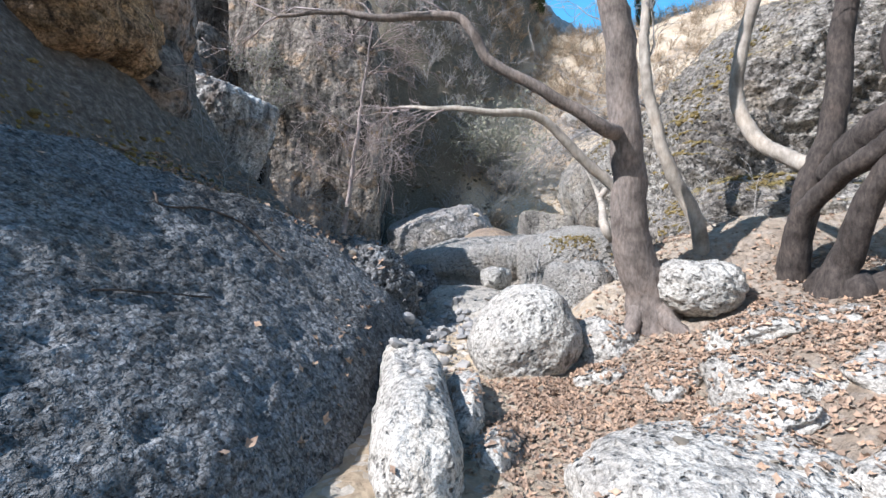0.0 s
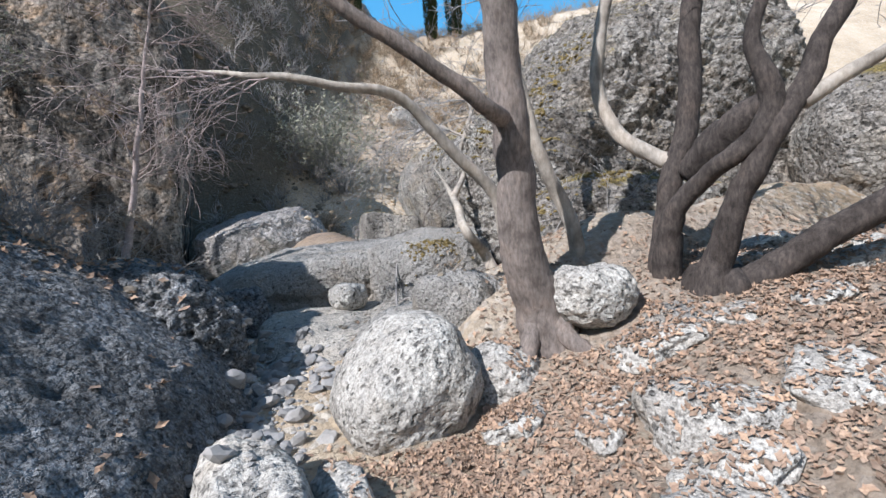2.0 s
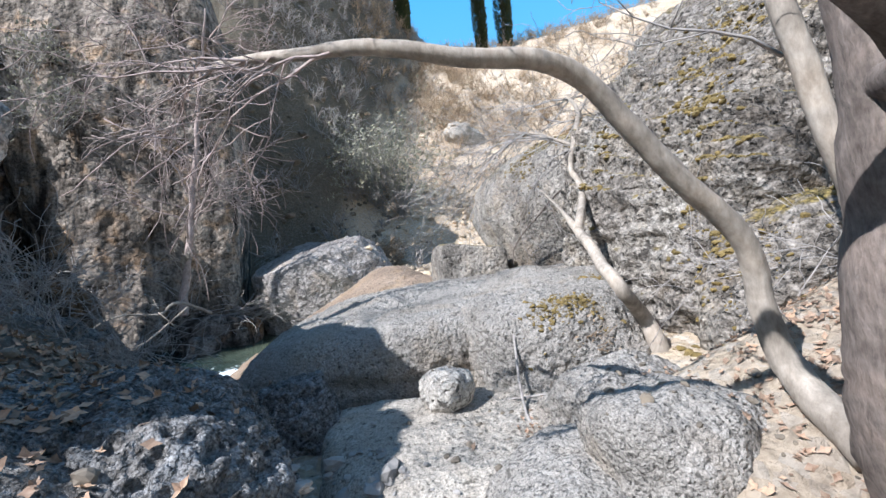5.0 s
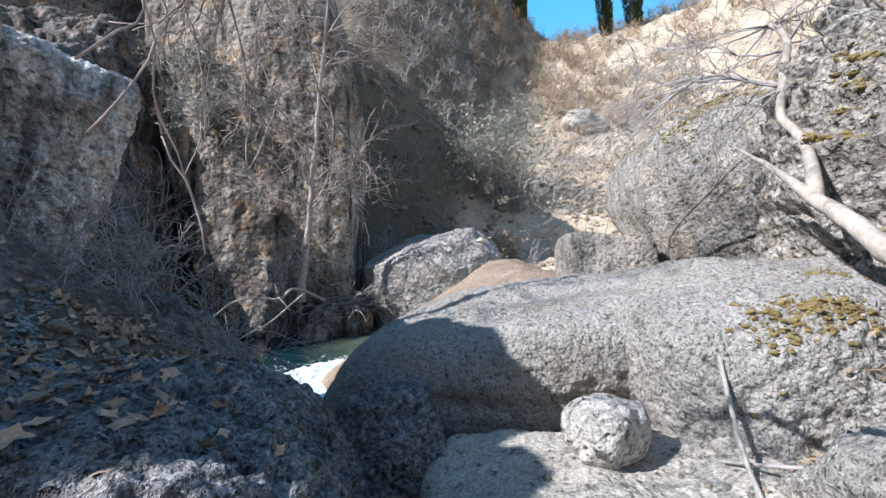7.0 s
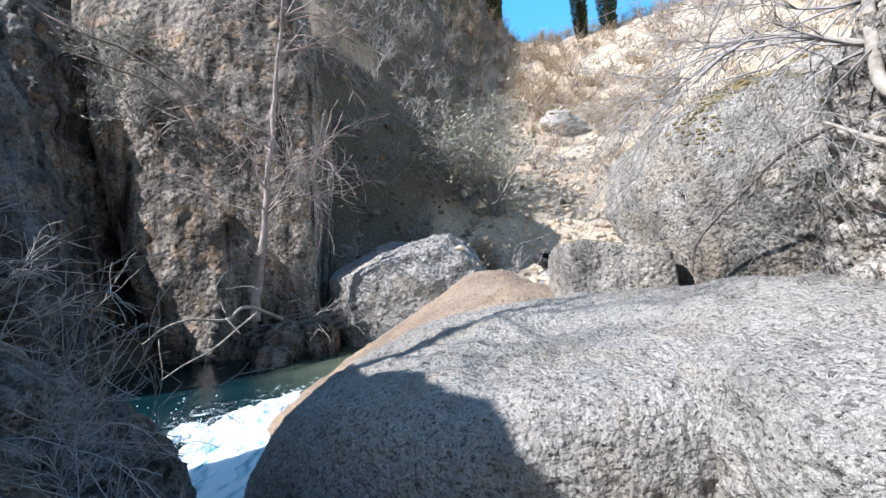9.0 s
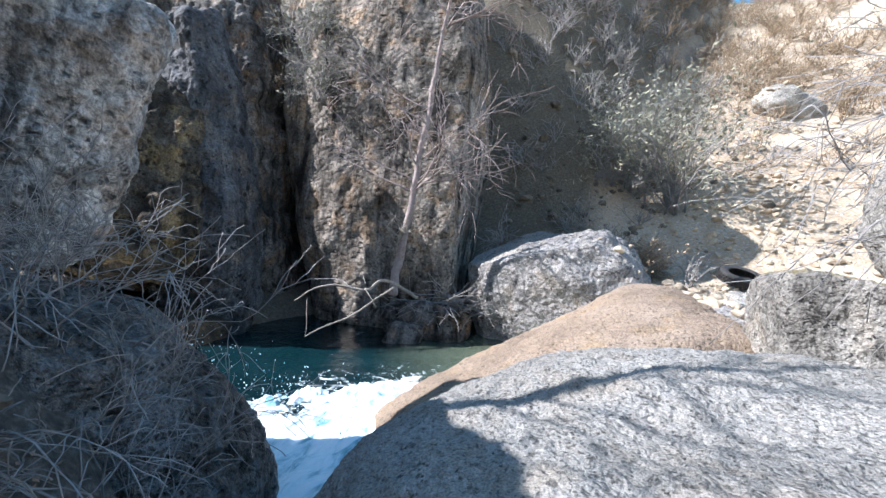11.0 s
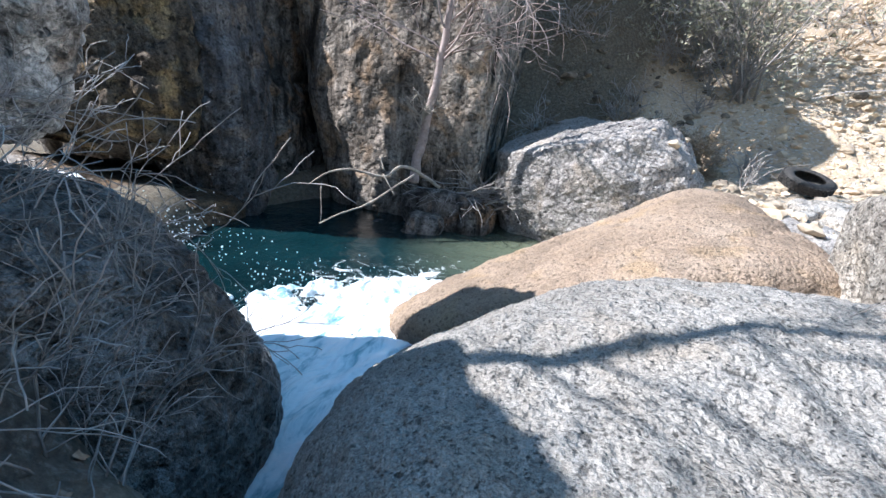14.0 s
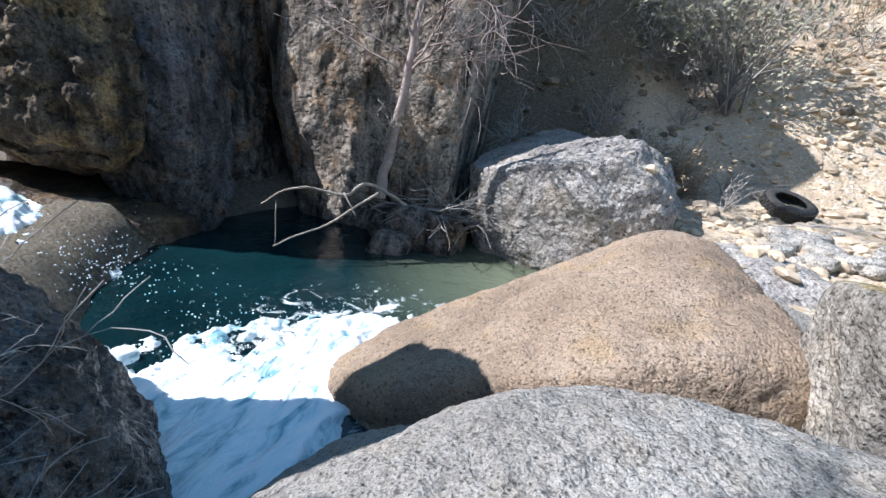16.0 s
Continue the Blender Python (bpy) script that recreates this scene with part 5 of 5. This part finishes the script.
# ---- loose stuff on the ground ----
def scatter_leaves(name, spots, count, size, seed, label, lift=0.2):
    """Dry curled lobed leaves lying on whatever is below."""
    rnd = random.Random(seed)
    verts, faces = [], []
    total = sum(s[4] for s in spots)
    for cx, cy, sx, sy, share in spots:
        for _ in range(int(count * share / total)):
            x, y = rnd.gauss(cx, sx), rnd.gauss(cy, sy)
            if float(vnoise(np.array([[x, y, seed]]), 2.4, seed)[0]) < 0.0 and rnd.random() < 0.55:
                continue
            p, n = drop(x, y)
            if n.z < 0.55 or p.z > float(land(np.array([x]), np.array([y]))[0]) + lift:
                continue
            n = (n + Vector((rnd.gauss(0, 0.4), rnd.gauss(0, 0.4), 0.3))).normalized()
            a = n.orthogonal().normalized()
            a.rotate(Matrix.Rotation(rnd.uniform(0, 6.28), 3, n))
            b = n.cross(a)
            s = size * rnd.uniform(0.5, 1.25)
            curl = rnd.uniform(-0.15, 0.5)
            k = len(verts)
            shape = ((-1.0, 0, 0), (-0.25, 0.28, 0.2), (0.0, 0.6, 0.9), (0.3, 0.4, 0.3), (1.0, 0.1, 0.7), (0.4, -0.35, 0.25), (0.05, -0.55, 0.8), (-0.25, -0.25, 0.15), (0.05, 0, 0))
            for u, v, w in shape:
                verts.append((p + n * (0.012 + s * curl * w * rnd.uniform(0.5, 1.2)) + (a * u + b * v) * s * 0.5)[:])
            faces += [(k + 8, k + i, k + i + 1) for i in range(7)] + [(k + 8, k + 7, k)]
    return tagged(mesh_object(name, verts, faces, LEAF, smooth=False), label, "leaves", kind="stuff")


scatter_leaves("leaf_litter", [(1.0, 2.9, 0.3, 0.4, 1.1), (1.5, 3.1, 0.35, 0.35, 0.8), (2.6, 3.0, 0.6, 0.4, 1.0), (3.3, 2.2, 0.8, 0.6, 1.2), (0.6, 2.6, 0.2, 0.6, 0.5), (4.4, 3.0, 0.9, 0.6, 1.3), (2.2, 2.0, 0.6, 0.5, 0.8), (2.3, 4.4, 0.3, 0.3, 0.3), (1.6, 5.3, 0.25, 0.2, 0.15), (5.5, 2.0, 1.2, 1.0, 0.8)], 20000, 0.054, 80, "brown dry plane leaves on the bank")
scatter_leaves("leaf_litter", [(-1.6, 6.2, 0.35, 0.4, 1.0), (-1.9, 5.5, 0.4, 0.6, 1.0), (-2.6, 4.9, 0.4, 0.6, 0.7), (-1.4, 5.0, 0.3, 0.3, 0.4), (-2.0, 4.6, 0.4, 0.3, 0.5), (-0.6, 2.6, 0.1, 0.7, 0.1), (-2.9, 3.6, 0.25, 0.8, 0.5)], 3600, 0.085, 81, "shaded brown dry leaves on the bank", 2.0)


def stones(name, spots, count, lo, hi, seed, mat, label, sink=0.3):
    """Loose stones, each with its own shape, joined."""
    rnd = random.Random(seed)
    d, fc = sphere(2)
    fl = fc.tolist()
    shapes = [(d * (1 + 0.35 * fbm(d + 3.7 * k, 1.4, 2, k))[:, None]) for k in range(12)]
    V, F, k = [], [], 0
    total = sum(s[4] for s in spots)
    for cx, cy, sx, sy, share in spots:
        for _ in range(int(count * share / total)):
            x, y = rnd.gauss(cx, sx), rnd.gauss(cy, sy)
            p, n = drop(x, y)
            s = lo * (hi / lo) ** (rnd.random() ** 2)
            m = np.array((pose(0, 0, 0, rnd.uniform(-25, 25), rnd.uniform(-25, 25), rnd.uniform(0, 360)) @ Matrix.Diagonal((s, s * rnd.uniform(0.6, 1), s * rnd.uniform(0.35, 0.7), 1))).to_3x3())
            V.append(shapes[rnd.randrange(12)] @ m.T + np.array(p) + np.array((0, 0, s * (0.4 - sink))))
            F.append(fc + k)
            k += len(d)
    ob = mesh_object(name, np.concatenate(V), np.concatenate(F), mat, smooth=False)
    return tagged(ob, label, "stones", kind="stuff")


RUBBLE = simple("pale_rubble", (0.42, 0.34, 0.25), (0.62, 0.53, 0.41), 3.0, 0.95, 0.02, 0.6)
# rubble darkened so that the shaded slope's stones carry their shade
DARK_RUBBLE = simple("dark_rubble", (0.12, 0.105, 0.085), (0.28, 0.245, 0.20), 3.0, 0.95, 0.02, 0.6)
PEBBLE = simple("grey_pebbles", (0.21, 0.205, 0.2), (0.42, 0.41, 0.40), 3.0, 0.9, 0.01, 0.6)
stones("gully_stones", [(-0.1, 4.3, 0.15, 0.5, 1), (0.05, 5.0, 0.2, 0.4, 1), (-0.1, 3.5, 0.1, 0.4, 0.5), (0.3, 4.6, 0.2, 0.3, 0.4)], 420, 0.015, 0.1, 90, PEBBLE, "grey pebbles in the shaded gully")
stones("slope_rubble", [(4.5, 19.5, 1.6, 2.0, 1), (6.0, 22.5, 2.0, 2.5, 1.2), (7.0, 26.5, 1.5, 3.0, 1), (3.0, 16.5, 0.8, 1.5, 0.5), (9, 21, 2.5, 3, 0.8), (5.0, 15.0, 1.0, 1.0, 0.4)], 2200, 0.025, 0.2, 91, RUBBLE, "pale broken rubble on the sunny slope")
stones("shade_rubble", [(0.5, 23.0, 2.0, 2.5, 1), (2.0, 28.0, 2.5, 3.0, 1), (-1.0, 20.5, 1.2, 1.0, 0.5)], 700, 0.03, 0.25, 92, DARK_RUBBLE, "loose rubble on the shaded slope")
stones("bank_gravel", [(2.8, 2.6, 0.9, 0.6, 1), (1.2, 2.6, 0.4, 0.5, 0.5), (0.7, 5.6, 0.6, 0.4, 0.4), (1.8, 4.6, 0.4, 0.4, 0.4)], 380, 0.008, 0.04, 93, DARK_RUBBLE, "small grey stones between the leaves")
for k in range(26):
    rr = random.Random(400 + k)
    sx, sy = rr.gauss(4.0, 0.5), rr.gauss(15.6, 0.7)
    p = drop(sx, sy)[0]
    sz = rr.uniform(0.12, 0.34)
    rock("rubble_stone", (p.x, p.y, p.z + sz * 0.2), (sz, sz * rr.uniform(0.5, 0.9), sz * rr.uniform(0.3, 0.5)), (rr.uniform(-10, 10), rr.uniform(-10, 10), rr.uniform(0, 180)), PALE_ROCK, "pale broken stone in the rubble heap", 4.0, 0.15, 0, 10, 3, 100 + k, category="stone", group="stones of the rubble heap")

MOSS = simple("dry_moss", (0.12, 0.092, 0.035), (0.28, 0.215, 0.09), 26, 1.0, 0.02, 0.5)
stones("ridge_moss", [(3.0, 5.4, 0.12, 0.18, 1), (3.3, 5.7, 0.15, 0.2, 1.2), (3.7, 5.9, 0.15, 0.25, 1.2), (4.1, 6.0, 0.15, 0.25, 1), (3.7, 4.75, 0.2, 0.1, 0.7), (4.4, 6.2, 0.15, 0.3, 0.6)], 1500, 0.008, 0.05, 94, MOSS, "yellow-green dry moss on the rock ridge", 0.5)
stones("slab_moss", [(3.5, 9.6, 0.15, 0.15, 1), (4.2, 9.8, 0.25, 0.2, 1.2), (5.2, 9.9, 0.3, 0.25, 1.2), (3.0, 6.75, 0.18, 0.1, 0.8), (6.4, 10, 0.4, 0.3, 1)], 1200, 0.008, 0.05, 97, MOSS, "ochre dry moss on the slab", 0.5)
stones("ledge_moss", [(1.8, 5.95, 0.13, 0.07, 1), (2.05, 5.92, 0.1, 0.06, 0.7), (2.9, 5.0, 0.12, 0.1, 0.5)], 620, 0.006, 0.03, 101, MOSS, "ochre dry moss patch on the grey ledge", 0.4)
stones("bank_moss", [(-2.9, 4.2, 0.3, 0.3, 1), (-2.4, 4.9, 0.3, 0.3, 0.6), (-3.2, 3.3, 0.2, 0.4, 0.6)], 700, 0.008, 0.05, 98, MOSS, "dark moss on the bank above the slab", 0.45)
stones("bank_stones", [(-2.2, 4.9, 0.5, 0.5, 1), (-2.9, 5.6, 0.5, 0.6, 1), (-1.8, 6.3, 0.3, 0.4, 1), (-3.0, 3.8, 0.3, 0.6, 0.7)], 420, 0.012, 0.06, 99, DARK_RUBBLE, "grey stones and clods on the shaded bank", 0.4)

# ---- scrub on the upper slope ----
def scrub(name, spots, count, size, seed, label, mat):
    rnd = random.Random(seed)
    out = []
    total = sum(s[4] for s in spots)
    for cx, cy, sx, sy, share in spots:
        for _ in range(int(count * share / total)):
            p = drop(rnd.gauss(cx, sx), rnd.gauss(cy, sy))[0]
            for _ in range(7):
                twigs(p - Vector((0, 0, 0.05)), (rnd.gauss(0, 0.6), rnd.gauss(0, 0.6), 1), size * rnd.uniform(0.5, 1.2), 0.02, rnd, 1, out, 0, 0.5, 0.2, 5, 0.011)
    return twig_mesh(name, out, mat, None, 3, label, "stuff")


tagged(scrub("dry_scrub", [(12, 27, 3, 4, 1), (14, 33, 4, 3, 1), (9, 34, 2.5, 3, 0.8), (17, 24, 3, 4, 0.8), (4, 34, 3, 2.5, 0.6), (8, 30, 1, 2, 0.3), (8, 44, 5, 3, 1), (20, 48, 6, 4, 1), (12, 39, 3, 1.5, 0.5), (26, 30, 6, 6, 1.4), (36, 42, 8, 6, 1.2)], 760, 0.9, 95, "dry pale scrub covering the upper slope", DRY_BRUSH), category="scrub")
tagged(scrub("shade_scrub", [(0.5, 24, 2.0, 3, 1), (1.0, 30, 3, 4, 1), (4.0, 34, 2.5, 3, 0.7), (-2, 27, 2, 4, 0.8)], 260, 0.8, 96, "sparse scrub on the shaded slope", GREY_TWIG), category="scrub")

# ---- driftwood, tyre ----
drift = thing("dead_branch", (-4.2, 14.1, 0.9), "bare forked dead branch hanging over the water", "branch")
limb("stem", local(drift, [(-3.1, 14.5, 1.5, 0.036), (-3.70, 13.98, 1.85, 0.033), (-3.93, 13.62, 1.64, 0.027), (-4.58, 13.21, 1.70, 0.021), (-5.08, 12.83, 1.37, 0.012)]), PALE_BARK, drift, 8, 6, 0.08, 0.03, 40)
limb("fork", local(drift, [(-3.96, 13.65, 1.78, 0.018), (-4.09, 13.69, 2.01, 0.009)]), PALE_BARK, drift, 6, 5, 0.05, 0.02, 41)
limb("fork", local(drift, [(-3.96, 13.62, 1.68, 0.018), (-3.61, 13.51, 1.33, 0.009)]), PALE_BARK, drift, 6, 5, 0.05, 0.02, 42)
limb("fork", local(drift, [(-3.48, 14.01, 1.73, 0.024), (-4.04, 13.31, 1.15, 0.018), (-4.63, 12.67, 0.75, 0.012)]), PALE_BARK, drift, 8, 6, 0.05, 0.03, 43)
limb("fork", local(drift, [(-4.88, 12.98, 1.44, 0.011), (-4.66, 12.70, 0.73, 0.005)]), PALE_BARK, drift, 6, 5, 0.05, 0.02, 44)
rnd = random.Random(44)
pile = thing("driftwood_pile", (-2.7, 15.6, 1.2), "heap of grey dead twigs at the foot of the tree", "branches")
out = []
for _ in range(70):
    twigs((rnd.gauss(0, 0.5), rnd.gauss(0, 0.3), rnd.uniform(-0.1, 0.35)), (rnd.uniform(-1, 1), rnd.uniform(-0.6, 0.3), rnd.uniform(-0.2, 0.35)), rnd.uniform(0.6, 1.2), 0.018, rnd, 1, out, 0, 0.5, 0.15, 3, 0.006)
twig_mesh("brushwood", out, GREY_TWIG, pile, 4)


def stick(points, label, mat=BARK, seed=1):
    ob = limb("fallen_branch", points, mat, None, 8, 6, 0.08, 0.02, seed)
    return tagged(ob, label, "branch")


def lay(pts, r):
    return [(x, y, drop(x, y)[0].z + r, r) for x, y in pts]


stick(lay([(1.35, 5.2), (1.3, 5.6), (1.45, 6.1)], 0.011), "thin grey fallen branch on the rock shelf", GREY_TWIG, 1)
stick(lay([(1.6, 5.0), (1.45, 5.5), (1.25, 5.9)], 0.009), "thin fallen branch among leaves", GREY_TWIG, 2)
stick(lay([(-2.2, 3.04), (-1.97, 2.84), (-1.87, 2.8), (-1.78, 3.1), (-1.7, 3.33), (-1.55, 3.41), (-1.23, 3.35)], 0.009), "thin dark fallen branch on the slab", DARK_BARK, 3)
stick(lay([(-1.5, 1.8), (-1.44, 1.93), (-1.36, 2.18), (-1.25, 2.33)], 0.006), "thin dark twig on the slab", DARK_BARK, 4)


def build_tyre(at, turn, radius, width):
    ob = thing("tyre", at, "old worn black tyre lying on the stony slope", "tyre")
    ob.rotation_euler = [radians(a) for a in turn]
    prof = [(0.58, -0.42), (0.66, -0.5), (0.85, -0.52), (0.96, -0.42), (1.0, -0.2), (1.0, 0.2), (0.96, 0.42), (0.85, 0.52), (0.66, 0.5), (0.58, 0.42), (0.64, 0.36), (0.9, 0.3), (0.92, 0.0), (0.9, -0.3), (0.64, -0.36)]
    n = 40
    verts, faces = [], []
    for i in range(n):
        a = 2 * math.pi * i / n
        for r, h in prof:
            verts.append((radius * r * math.cos(a), radius * r * math.sin(a), h * width))
    m = len(prof)
    for i in range(n):
        for j in range(m):
            faces.append((i * m + j, i * m + (j + 1) % m, ((i + 1) % n) * m + (j + 1) % m, ((i + 1) % n) * m + j))
    mesh_object("carcass", verts, faces, RUBBER, ob)
    verts, faces = [], []
    for i in range(36):
        for row in (-1, 0, 1):
            a0 = 2 * math.pi * (i + (0.5 if row == 0 else 0)) / 36
            k = len(verts)
            for r in (0.98, 1.04):
                for da in (0.0, 0.11):
                    for h in (row * 0.27 - 0.1, row * 0.27 + 0.1):
                        verts.append((radius * r * math.cos(a0 + da), radius * r * math.sin(a0 + da), h * width))
            faces += [tuple(k + q for q in f) for f in ((0, 1, 3, 2), (4, 6, 7, 5), (0, 4, 5, 1), (2, 3, 7, 6), (0, 2, 6, 4), (1, 5, 7, 3))]
    mesh_object("tread", verts, faces, RUBBER, ob, smooth=False)
    return ob


tp = drop(4.2, 18.0)[0]
build_tyre((tp.x, tp.y, tp.z + 0.26), (24, 8, 0), 0.5, 0.26)
